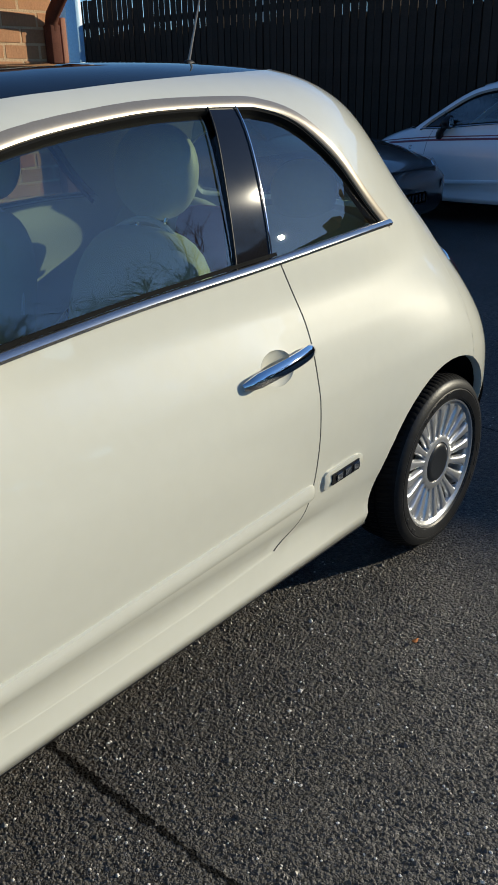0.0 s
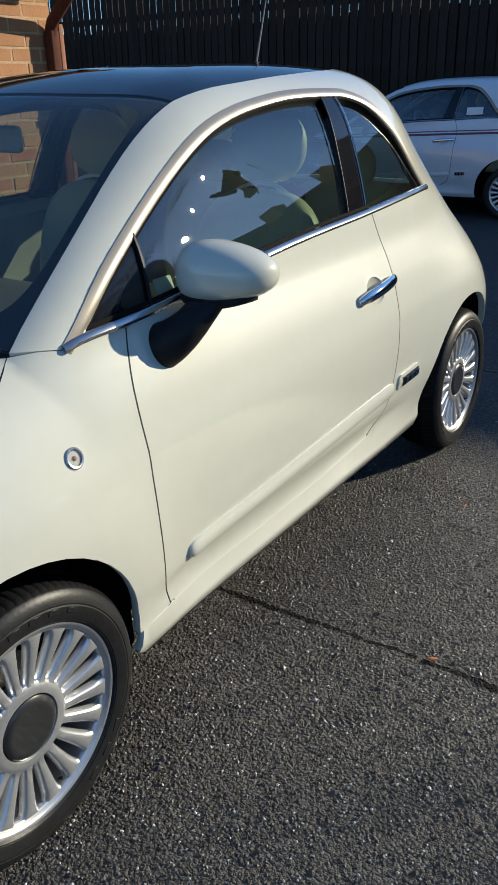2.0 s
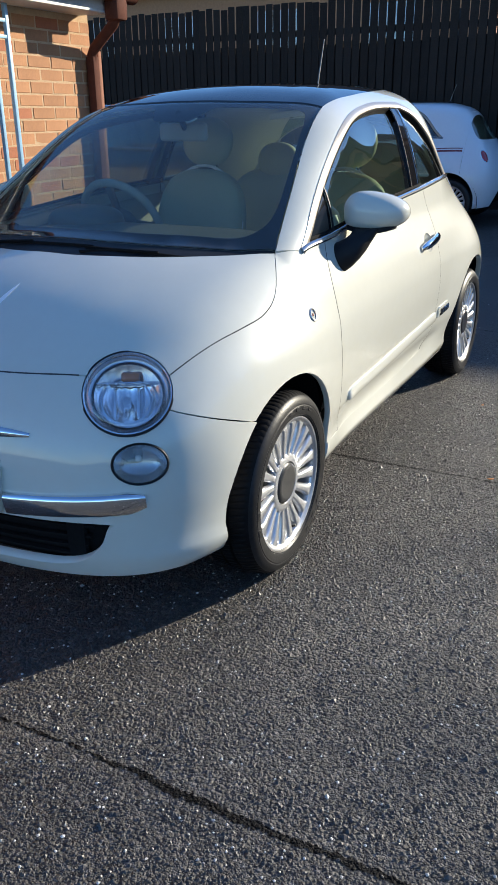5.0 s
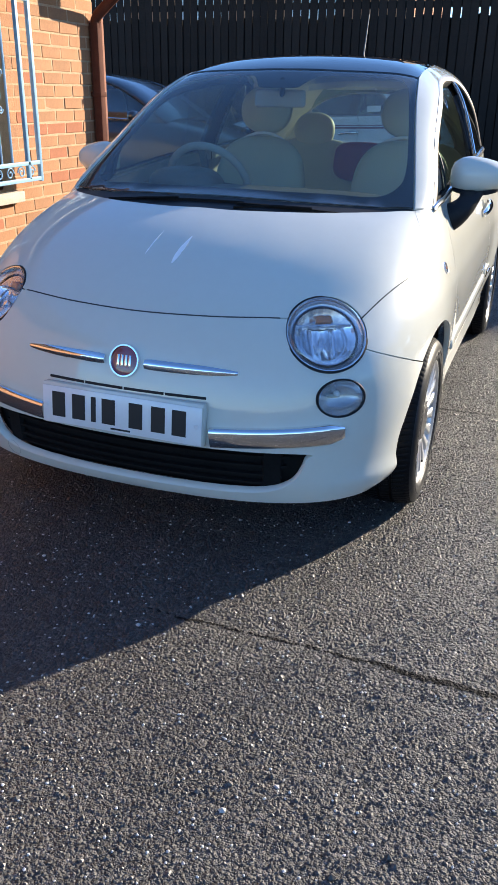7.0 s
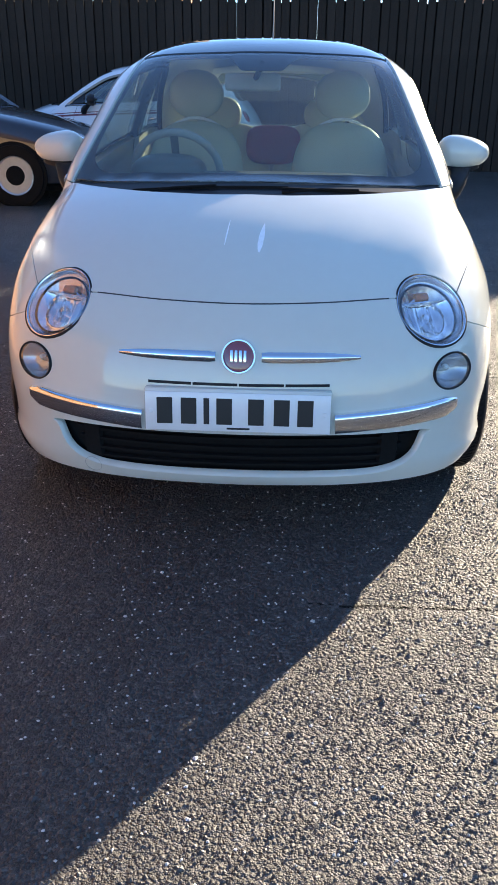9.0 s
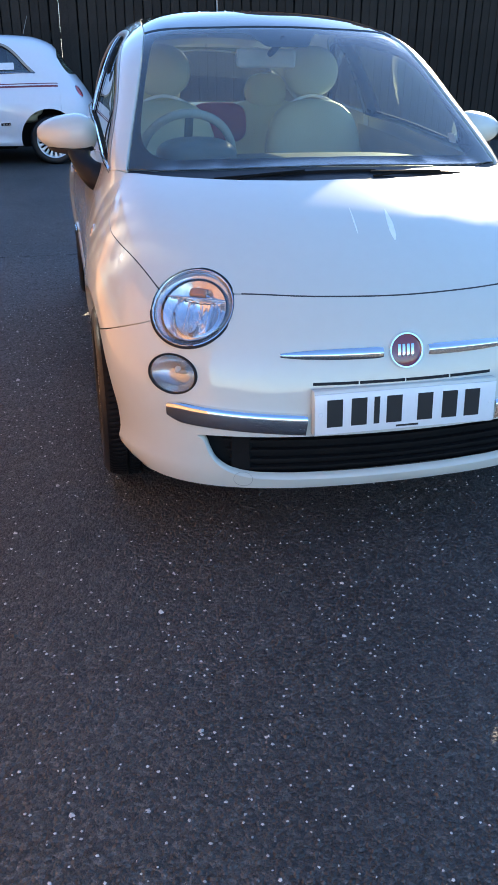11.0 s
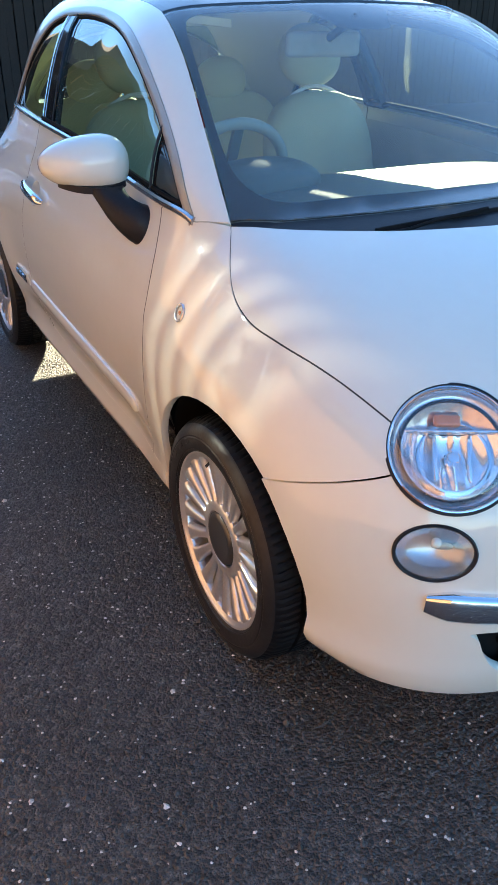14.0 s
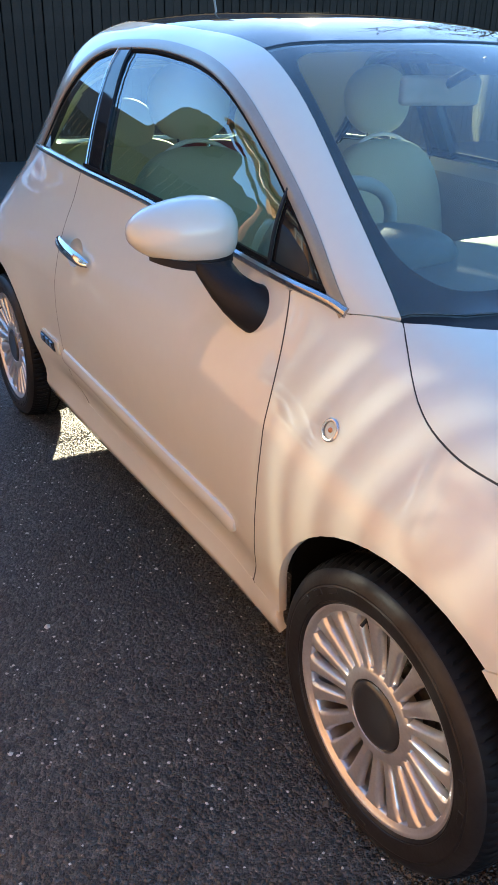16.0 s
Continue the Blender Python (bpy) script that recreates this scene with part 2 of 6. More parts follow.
def tarmac(name, gain, shine):
    """Worn asphalt: grey binder with pale and dark chippings, damp sheen, relief at grain size."""
    m = bpy.data.materials.new(name)
    m.use_nodes = True
    nt = m.node_tree
    N = nt.nodes.new
    bsdf = nt.nodes["Principled BSDF"]
    coord = N("ShaderNodeTexCoord")
    warp, fine, patch = N("ShaderNodeTexNoise"), N("ShaderNodeTexNoise"), N("ShaderNodeTexNoise")
    warp.inputs["Scale"].default_value = 60
    fine.inputs["Scale"].default_value, fine.inputs["Detail"].default_value = 500, 4
    patch.inputs["Scale"].default_value, patch.inputs["Detail"].default_value = 1.3, 7
    for n in (warp, fine, patch):
        nt.links.new(coord.outputs["Object"], n.inputs["Vector"])
    bend = N("ShaderNodeVectorMath")
    bend.operation = "MULTIPLY_ADD"
    bend.inputs[1].default_value = (0.004, 0.004, 0.004)
    nt.links.new(warp.outputs["Color"], bend.inputs[0]), nt.links.new(coord.outputs["Object"], bend.inputs[2])

    def math_node(op, a, b):
        n = N("ShaderNodeMath")
        n.operation = op
        for k, q in enumerate((a, b)):
            if isinstance(q, (int, float)):
                n.inputs[k].default_value = q
            else:
                nt.links.new(q, n.inputs[k])
        return n.outputs[0]

    heights, colours = [], []
    for size in (100, 215):
        cell, split = N("ShaderNodeTexVoronoi"), N("ShaderNodeSeparateColor")
        cell.inputs["Scale"].default_value = size
        nt.links.new(bend.outputs[0], cell.inputs["Vector"])
        nt.links.new(cell.outputs["Color"], split.inputs[0])
        fall = math_node("POWER", math_node("MULTIPLY", cell.outputs["Distance"], 1.45), 2.0)
        dome = math_node("MAXIMUM", math_node("SUBTRACT", 1.0, fall), 0.0)
        heights.append(math_node("MULTIPLY", dome, math_node("ADD", split.outputs[1], 0.35)))
        colours.append(split.outputs[0])
    shade = N("ShaderNodeMapRange")
    shade.inputs["From Min"].default_value, shade.inputs["From Max"].default_value = 0.3, 0.7
    shade.inputs["To Min"].default_value, shade.inputs["To Max"].default_value = 0.72 * gain, 1.28 * gain
    nt.links.new(patch.outputs[0], shade.inputs[0])
    rgb, mul = N("ShaderNodeValToRGB"), N("ShaderNodeMix")
    grade = math_node("MULTIPLY", math_node("ADD", colours[0], math_node("MULTIPLY", colours[1], 0.6)), 0.625)
    nt.links.new(grade, rgb.inputs[0])
    rgb.color_ramp.elements[0].color, rgb.color_ramp.elements[1].color = (0.019, 0.018, 0.017, 1), (0.32, 0.30, 0.275, 1)
    for at, c in ((0.30, (0.040, 0.037, 0.033, 1)), (0.55, (0.068, 0.062, 0.055, 1)), (0.75, (0.104, 0.094, 0.083, 1)), (0.92, (0.156, 0.142, 0.124, 1))):
        e = rgb.color_ramp.elements.new(at)
        e.color = c
    mul.data_type, mul.blend_type = "RGBA", "MULTIPLY"
    mul.inputs[0].default_value = 1.0
    nt.links.new(rgb.outputs[0], mul.inputs[6]), nt.links.new(shade.outputs[0], mul.inputs[7])
    nt.links.new(mul.outputs[2], bsdf.inputs["Base Color"])
    bump, bump2 = N("ShaderNodeBump"), N("ShaderNodeBump")
    bump.inputs["Strength"].default_value, bump.inputs["Distance"].default_value = 1.0, 0.0085
    bump2.inputs["Strength"].default_value, bump2.inputs["Distance"].default_value = 0.8, 0.0022
    nt.links.new(math_node("ADD", heights[0], math_node("MULTIPLY", heights[1], 0.5)), bump.inputs["Height"])
    nt.links.new(fine.outputs[0], bump2.inputs["Height"])
    nt.links.new(bump.outputs[0], bump2.inputs["Normal"])
    nt.links.new(bump2.outputs[0], bsdf.inputs["Normal"])
    rough = N("ShaderNodeMapRange")
    rough.inputs["To Min"].default_value, rough.inputs["To Max"].default_value = 0.34, 0.64
    nt.links.new(colours[1], rough.inputs[0])
    nt.links.new(rough.outputs[0], bsdf.inputs["Roughness"])
    bsdf.inputs["Specular IOR Level"].default_value = shine
    return m


TARMAC, JOINT = tarmac("tarmac", 1.13, 0.56), tarmac("shaded_joint", 0.12, 0.12)


# ---- mesh helpers ----
def mesh_object(name, verts, faces, mats, parent=None, label="", smooth=True, normals=None, slots=None):
    me = bpy.data.meshes.new(name)
    me.from_pydata([tuple(map(float, v)) for v in verts], [], [tuple(map(int, f)) for f in faces])
    for m in (mats if isinstance(mats, (list, tuple)) else [mats]):
        me.materials.append(m)
    me.polygons.foreach_set("use_smooth", [smooth] * len(me.polygons))
    if slots is not None:
        me.polygons.foreach_set("material_index", slots)
    me.update()
    if normals is not None:
        me.normals_split_custom_set(normals)
    ob = new(name, me)
    if parent is not None:
        ob.parent = parent
    if label:
        ob["label"] = label
    return ob


def part(name, bm, mat, parent=None, label="", smooth=True, angle=40):
    """Links a bmesh as one mesh object under a thing or a part."""
    me = bpy.data.meshes.new(name)
    bmesh.ops.recalc_face_normals(bm, faces=bm.faces)
    if smooth:
        for e in bm.edges:
            if len(e.link_faces) == 2 and e.calc_face_angle(0) > radians(angle):
                e.smooth = False
        for fc in bm.faces:
            fc.smooth = True
    bm.to_mesh(me)
    bm.free()
    me.materials.append(mat)
    ob = new(name, me)
    if parent is not None:
        ob.parent = parent
    if label:
        ob["label"] = label
    return ob


def thing(name, label, category, at=None, group="", kind=""):
    ob = new(name)
    if at is not None:
        ob.matrix_basis = at
    return tagged(ob, label, category, group, kind)


def box(lo, hi, bevel=0.0, seg=2, bm=None):
    bm = bm or bmesh.new()
    lo, hi = Vector(lo), Vector(hi)
    r = bmesh.ops.create_cube(bm, size=1.0, matrix=Matrix.Translation((lo + hi) / 2) @ Matrix.Diagonal((*(hi - lo), 1)))
    if bevel:
        edges = {e for v in r["verts"] for e in v.link_edges}
        bmesh.ops.bevel(bm, geom=list(edges), offset=bevel, segments=seg, profile=0.5, affect="EDGES")
    return bm


def moved(bm, m):
    bmesh.ops.transform(bm, matrix=m, verts=bm.verts)
    return bm


def blob(centre, radii, power=2.5, nu=28, nv=18, bm=None, turn=None):
    """A superellipsoid: from egg to cushion."""
    bm = bm or bmesh.new()
    rot = Euler([radians(a) for a in turn]).to_matrix() if turn else Matrix.Identity(3)

    def pw(v):
        return math.copysign(abs(v) ** (2 / power), v)
    rows = []
    for j in range(1, nv):
        a = math.pi * j / nv - math.pi / 2
        rows.append([bm.verts.new(Vector(centre) + rot @ Vector((radii[0] * pw(math.cos(a)) * pw(math.cos(b)), radii[1] * pw(math.cos(a)) * pw(math.sin(b)), radii[2] * pw(math.sin(a)))))
                     for b in (2 * math.pi * i / nu for i in range(nu))])
    lo = bm.verts.new(Vector(centre) + rot @ Vector((0, 0, -radii[2])))
    hi = bm.verts.new(Vector(centre) + rot @ Vector((0, 0, radii[2])))
    for i in range(nu):
        k = (i + 1) % nu
        bm.faces.new((lo, rows[0][k], rows[0][i]))
        bm.faces.new((hi, rows[-1][i], rows[-1][k]))
        for a, b in zip(rows, rows[1:]):
            bm.faces.new((a[i], a[k], b[k], b[i]))
    return bm


def lathe(profile, n=64, bm=None, closed=False):
    """Turns (radius, height) pairs about z."""
    bm = bm or bmesh.new()
    rings = []
    for r, h in profile:
        if r < 1e-6:
            rings.append([bm.verts.new((0, 0, h))])
        else:
            rings.append([bm.verts.new((r * math.cos(2 * math.pi * i / n), r * math.sin(2 * math.pi * i / n), h)) for i in range(n)])
    pairs = list(zip(rings, rings[1:])) + ([(rings[-1], rings[0])] if closed else [])
    for a, b in pairs:
        for i in range(n):
            k = (i + 1) % n
            if len(a) == 1 and len(b) == 1:
                continue
            if len(a) == 1:
                bm.faces.new((a[0], b[k], b[i]))
            elif len(b) == 1:
                bm.faces.new((a[i], a[k], b[0]))
            else:
                bm.faces.new((a[i], a[k], b[k], b[i]))
    return bm


def tube(points, radius, n=8, bm=None, taper=1.0, closed=False):
    """A round bar along points."""
    bm = bm or bmesh.new()
    pts = [Vector(p) for p in points]
    rings, up = [], None
    for i, p in enumerate(pts):
        a, b = (pts[i - 1], pts[(i + 1) % len(pts)]) if closed else (pts[max(i - 1, 0)], pts[min(i + 1, len(pts) - 1)])
        d = (b - a).normalized()
        if up is None:
            up = d.orthogonal().normalized()
        up = (up - d * up.dot(d)).normalized()
        side, r = d.cross(up), radius * (1 + (taper - 1) * i / max(len(pts) - 1, 1))
        rings.append([bm.verts.new(p + r * (math.cos(2 * math.pi * k / n) * up + math.sin(2 * math.pi * k / n) * side)) for k in range(n)])
    for a, b in zip(rings, rings[1:] + ([rings[0]] if closed else [])):
        if closed and b is rings[0]:
            shift = min(range(n), key=lambda s: (a[0].co - b[s].co).length)
            b = b[shift:] + b[:shift]
        for k in range(n):
            bm.faces.new((a[k], a[(k + 1) % n], b[(k + 1) % n], b[k]))
    if not closed:
        bm.faces.new(rings[0][::-1]), bm.faces.new(rings[-1])
    return bm


def ribbon(points, normals, profile, bm=None, closed=False, sizes=None):
    """Sweeps a profile of (across, out) along points that lie on a skin with these normals."""
    bm = bm or bmesh.new()
    pts, nrm = [Vector(p) for p in points], [Vector(q) for q in normals]
    rings = []
    for i, (p, q) in enumerate(zip(pts, nrm)):
        a, b = (pts[i - 1], pts[(i + 1) % len(pts)]) if closed else (pts[max(i - 1, 0)], pts[min(i + 1, len(pts) - 1)])
        across = (b - a).normalized().cross(q).normalized()
        s = float(sizes[i]) if sizes is not None else 1.0
        rings.append([bm.verts.new(p + s * u * across + (s if s < 1 else 1) * v * q) for u, v in profile])
    n = len(profile)
    for a, b in zip(rings, rings[1:] + ([rings[0]] if closed else [])):
        for k in range(n):
            bm.faces.new((a[k], a[(k + 1) % n], b[(k + 1) % n], b[k]))
    if not closed:
        bm.faces.new(rings[0][::-1]), bm.faces.new(rings[-1])
    return bm


# ---- car body shape ----
def pchip(px, py):
    """A smooth curve through the given points that never overshoots."""
    px, py = np.array(px, float), np.array(py, float)
    h, d = np.diff(px), np.diff(py) / np.diff(px)
    m = np.zeros_like(py)
    w1, w2 = 2 * h[1:] + h[:-1], h[1:] + 2 * h[:-1]
    ok = d[1:] * d[:-1] > 0
    m[1:-1][ok] = ((w1 + w2)[ok] / (w1[ok] / d[:-1][ok] + w2[ok] / d[1:][ok]))
    m[0], m[-1] = d[0], d[-1]

    def at(x):
        x = np.clip(np.asarray(x, float), px[0], px[-1])
        i = np.clip(np.searchsorted(px, x) - 1, 0, len(h) - 1)
        s = (x - px[i]) / h[i]
        return (py[i] * (1 + 2 * s) * (1 - s) ** 2 + m[i] * h[i] * s * (1 - s) ** 2
                + py[i + 1] * s * s * (3 - 2 * s) + m[i + 1] * h[i] * s * s * (s - 1))
    return at


def spline(points, n=8, closed=False):
    """A Catmull-Rom curve through the points, n steps between two of them."""
    p = np.array(points, float)
    q = np.vstack([p[-1:], p, p[:2]]) if closed else np.vstack([2 * p[:1] - p[1:2], p, 2 * p[-1:] - p[-2:-1]])
    out = []
    for i in range(1, len(q) - 2):
        s = np.linspace(0, 1, n, endpoint=False)[:, None]
        a, b, c, d = q[i - 1:i + 3]
        out.append(0.5 * (2 * b + (c - a) * s + (2 * a - 5 * b + 4 * c - d) * s ** 2 + (3 * b - a - 3 * c + d) * s ** 3))
    return np.vstack(out + ([] if closed else [p[-1:]]))


def step(x, a, b):
    s = np.clip((x - a) / (b - a), 0, 1)
    return s * s * (3 - 2 * s)


# The middle line of the car from the chin over bonnet, screen and roof to the tail: y, z.
NOSE = [(-.57, .145), (-.635, .185), (-.665, .25), (-.677, .33), (-.677, .42), (-.667, .50), (-.642, .60), (-.605, .675), (-.54, .748), (-.42, .832), (-.29, .898), (-.12, .957), (.07, 1.003)]
SCREEN = [(.07, 1.003), (.25, 1.112), (.50, 1.262), (.70, 1.365), (.86, 1.418), (1.08, 1.456), (1.40, 1.474), (1.75, 1.477), (2.04, 1.466), (2.22, 1.432), (2.34, 1.385), (2.43, 1.31), (2.55, 1.15), (2.665, 1.0), (2.755, .88), (2.83, .75), (2.875, .6), (2.88, .45), (2.85, .3), (2.78, .15)]
LINE = np.vstack([spline(NOSE, 6)[:-1], spline(SCREEN, 6)])
HALF = pchip([.10, .16, .20, .235, .27, .31, .36, .42, .52, .62, .70, .76, .82, .88, .945, 1.04, 1.12, 1.2, 1.28, 1.36, 1.43, 1.5],
             [.69, .722, .750, .768, .776, .768, .771, .781, .792, .797, .793, .780, .762, .738, .712, .690, .665, .636, .602, .560, .505, .42])


def mid_distance(y, z):
    """Signed distance to the middle line, which is closed under the floor; inside is negative."""
    a = np.vstack([LINE, [[2.7, .09]], [[-.5, .09]]])
    b = np.roll(a, -1, 0)
    best, inside = np.full(y.shape, 1e9), np.zeros(y.shape, bool)
    for (y0, z0), (y1, z1) in zip(a, b):
        dy, dz = y1 - y0, z1 - z0
        s = np.clip(((y - y0) * dy + (z - z0) * dz) / (dy * dy + dz * dz), 0, 1)
        best = np.minimum(best, (y - y0 - s * dy) ** 2 + (z - z0 - s * dz) ** 2)
        if z0 != z1:
            inside ^= ((z0 > z) != (z1 > z)) & (y < (y1 - y0) * (z - z0) / (z1 - z0) + y0)
    return np.where(inside, -1, 1) * np.sqrt(best)


def half_width(y, z):
    w = HALF(z)
    w = w - .030 * np.clip((.1 - y) / .5, 0, 3) ** 2 * step(z, .95, .7)       # nose tapers
    w = w - (.004 + .010 * step(z, .75, 1.1)) * np.clip((y - 1.55) / .62, 0, 4) ** 2 - .63 * np.clip(y - 1.925, 0, 1) ** 1.6 * step(z, .73, 1.45) - .30 * np.clip(y - 2.30, 0, 1) ** 1.6 * step(z, .6, .9)
    w = w + .030 * step(z, 1.12, 1.33) * step(y, 1.25, .8)
    sill = step(y, .30, .60) * step(y, 1.86, 1.60)                               # rounded sill with a hollow over it
    w = w + sill * (.0055 * np.exp(-((z - .255) / .022) ** 2) - .009 * np.exp(-((z - .350) / .035) ** 2))
    for y0 in (0, 2.3):                                                          # arches swell
        d = np.hypot(y - y0, z - .30)
        w = w + (.016 if y0 == 0 else .024) * np.exp(-((d - .33) / .16) ** 2) * (step(z, .10, .3) if y0 == 0 else step(z, .24, .5))
    return w


def smooth_max(a, b, k):
    h = np.maximum(k - np.abs(a - b), 0) / k
    return np.maximum(a, b) + h ** 3 * k / 6


KS = pchip([.2, .5, .75, .9, 1.0, 1.2, 1.5], [.42, .45, .36, .22, .13, .18, .24])


def body(p):
    """Negative inside the car's outer skin."""
    x, y, z = np.abs(p[..., 0]), p[..., 1], p[..., 2]
    b = .21 - .45 * step(y, .9, 2.2)
    c = .10 + .01 * step(z, 1.1, 1.4)
    k = KS(z)
    return smooth_max(mid_distance(y - b * x * x, z + c * x * x), x - half_width(y, z), k)


def cast(eye, way, near, far, steps=24, n=40):
    """First meeting of rays with the skin: coarse march, then halving."""
    eye, way = np.broadcast_arrays(np.asarray(eye, float), np.asarray(way, float))
    lo, hi, done = np.full(len(way), near), np.full(len(way), far), np.zeros(len(way), bool)
    for s in np.linspace(near, far, n):
        v = body(eye + s * way) < 0
        hi = np.where(v & ~done, s, hi)
        done |= v
        lo = np.where(done, lo, s)
    for _ in range(steps):
        m = (lo + hi) / 2
        v = body(eye + m[:, None] * way) < 0
        hi, lo = np.where(v, m, hi), np.where(v, lo, m)
    return eye + hi[:, None] * way, done


def normal(p, e=2e-3):
    g = np.stack([body(p + e * d) - body(p - e * d) for d in np.eye(3)], -1)
    return g / np.linalg.norm(g, axis=-1, keepdims=True)

# ---- panels cut from the skin ----
class Side:
    """Unrolled round a lengthwise axis: u along the car, v round it."""
    def uv(self, p):
        p = np.atleast_2d(np.asarray(p, float))
        return np.stack([p[:, 1], .75 * np.arctan2(p[:, 2] - .75, np.abs(p[:, 0]))], 1)

    def rays(self, uv):
        a = uv[:, 1] / .75
        d = np.stack([np.cos(a), 0 * a, np.sin(a)], 1)
        return np.stack([0 * a, uv[:, 0], 0 * a + .75], 1) + 1.3 * d, -d, 1.3


class Top:
    def uv(self, p):
        return np.atleast_2d(np.asarray(p, float))[:, :2]

    def rays(self, uv):
        o = np.zeros(len(uv))
        return np.stack([uv[:, 0], uv[:, 1], o + 1.7], 1), np.stack([o, o, o - 1], 1), 1.7


class Round:
    """Unrolled round an upright axis, for nose (way -1) and tail (way 1)."""
    def __init__(self, y0, way):
        self.y0, self.way = y0, way

    def uv(self, p):
        p = np.atleast_2d(np.asarray(p, float))
        return np.stack([.9 * np.arctan2(p[:, 0], self.way * (p[:, 1] - self.y0)), p[:, 2]], 1)

    def rays(self, uv):
        a = uv[:, 0] / .9
        d = np.stack([np.sin(a), self.way * np.cos(a), 0 * a], 1)
        return np.stack([0 * a, 0 * a + self.y0, uv[:, 1]], 1) + 1.5 * d, -d, 1.5


SIDE, TOP, NOSE_WRAP, TAIL_WRAP = Side(), Top(), Round(.30, -1), Round(1.9, 1)


def lift(proj, uv):
    eye, way, far = proj.rays(np.asarray(uv, float))
    p, ok = cast(eye, way, 0.0, far, 22, 30)
    return p, normal(p)


def inside(poly, q):
    a, b = poly, np.roll(poly, -1, 0)
    r = np.zeros(len(q), bool)
    for (x0, y0), (x1, y1) in zip(a, b):
        if y0 != y1:
            r ^= ((y0 > q[:, 1]) != (y1 > q[:, 1])) & (q[:, 0] < (x1 - x0) * (q[:, 1] - y0) / (y1 - y0) + x0)
    return r


def inset(poly, d):
    """Moves a closed outline inwards by d."""
    e = np.roll(poly, -1, 0) - poly
    e /= np.maximum(np.linalg.norm(e, axis=1, keepdims=True), 1e-9)
    n = np.stack([-e[:, 1], e[:, 0]], 1)
    if (poly[:, 0] * np.roll(poly[:, 1], -1) - np.roll(poly[:, 0], -1) * poly[:, 1]).sum() < 0:
        n = -n
    m = n + np.roll(n, 1, 0)
    m /= np.maximum((m * m).sum(1, keepdims=True), 0.5) / 2
    return poly + d * m


def refine(poly, gap):
    out = []
    for a, b in zip(poly, np.roll(poly, -1, 0)):
        k = max(1, int(np.linalg.norm(b - a) / gap + .5))
        out += [a + (b - a) * i / k for i in range(k)]
    return np.array(out)


def panel(name, proj, outline, mat, parent, holes=(), gap=.030, shrink=.0027, offset=0.0, flange=.026, sgn=1, label="", lip=.0022, lean=0.0):
    """A sheet of the skin inside an outline, less its holes, with edges folded inwards; glass may lean in, with normals
    tilted further to place the sun's glint in view.
    """
    from mathutils.geometry import delaunay_2d_cdt
    outline = inset(refine(np.asarray(outline, float), gap * .6), shrink) if shrink else refine(np.asarray(outline, float), gap * .6)
    holes = [refine(np.asarray(h, float), gap * .6) for h in holes]
    loops = [outline] + holes
    lo, hi = outline.min(0), outline.max(0)
    gx, gy = np.meshgrid(np.arange(lo[0], hi[0], gap), np.arange(lo[1], hi[1], gap * .866))
    gx[1::2] += gap / 2
    q = np.stack([gx.ravel(), gy.ravel()], 1)
    keep = inside(outline, q)
    rim = np.vstack(loops)
    for h in holes:
        keep &= ~inside(h, q)
    q = q[keep]
    far = np.ones(len(q), bool)
    for i in range(0, len(q), 500):
        far[i:i + 500] = (np.linalg.norm(q[i:i + 500, None] - rim[None], axis=2).min(1) > gap * .45)
    q = q[far]
    pts, edges = [], []
    for loop in loops:
        n0 = len(pts)
        pts += [Vector(v) for v in loop]
        edges += [(n0 + i, n0 + (i + 1) % len(loop)) for i in range(len(loop))]
    pts += [Vector(v) for v in q]
    vs, _, fs, *_ = delaunay_2d_cdt(pts, edges, [], 0, 1e-6)
    uv = np.array([tuple(v) for v in vs])
    tri = np.array([f for f in fs if len(f) == 3])
    mid = uv[tri].mean(1)
    ok = inside(outline, mid)
    for h in holes:
        ok &= ~inside(h, mid)
    tri = tri[ok]
    used = np.unique(tri)
    remap = -np.ones(len(uv), int)
    remap[used] = np.arange(len(used))
    tri, uv = remap[tri], uv[used]
    p, n = lift(proj, uv)
    p = p + offset * n
    if lean:
        p[:, 0] -= .4 * lean * np.maximum(p[:, 2] - 1.03, 0)
        n = n + lean * np.stack([0 * n[:, 0], 0 * n[:, 0], n[:, 0]], 1)
        n /= np.linalg.norm(n, axis=1, keepdims=True)
    flip = np.array([sgn, 1, 1])
    p, n = p * flip, n * flip
    # turn all faces outwards
    fn = np.cross(p[tri[:, 1]] - p[tri[:, 0]], p[tri[:, 2]] - p[tri[:, 0]])
    bad = (fn * n[tri[:, 0]]).sum(1) < 0
    tri[bad] = tri[bad][:, ::-1]
    count = {}
    for a, b, c in tri:
        for e in ((a, b), (b, c), (c, a)):
            count[e] = 1
    rimedges = [e for e in count if (e[1], e[0]) not in count]
    verts, faces, loopn = [*p], [tuple(t) for t in tri], []
    for t in tri:
        loopn += [tuple(n[i]) for i in t]
    if flange:
        low, low2 = {}, {}
        for e in rimedges:
            for i in e:
                if i not in low:
                    low[i] = len(verts)
                    verts.append(p[i] - lip * n[i])
                    low2[i] = len(verts)
                    verts.append(p[i] - flange * n[i])
        for a, b in rimedges:
            out = np.cross(p[b] - p[a], n[a])
            out /= max(np.linalg.norm(out), 1e-9)
            soft = [(n[a] + out) / 1.414, (n[b] + out) / 1.414]
            faces.append((b, a, low[a], low[b]))
            loopn += [tuple(n[b]), tuple(n[a]), tuple(soft[0]), tuple(soft[1])]
            faces.append((low[b], low[a], low2[a], low2[b]))
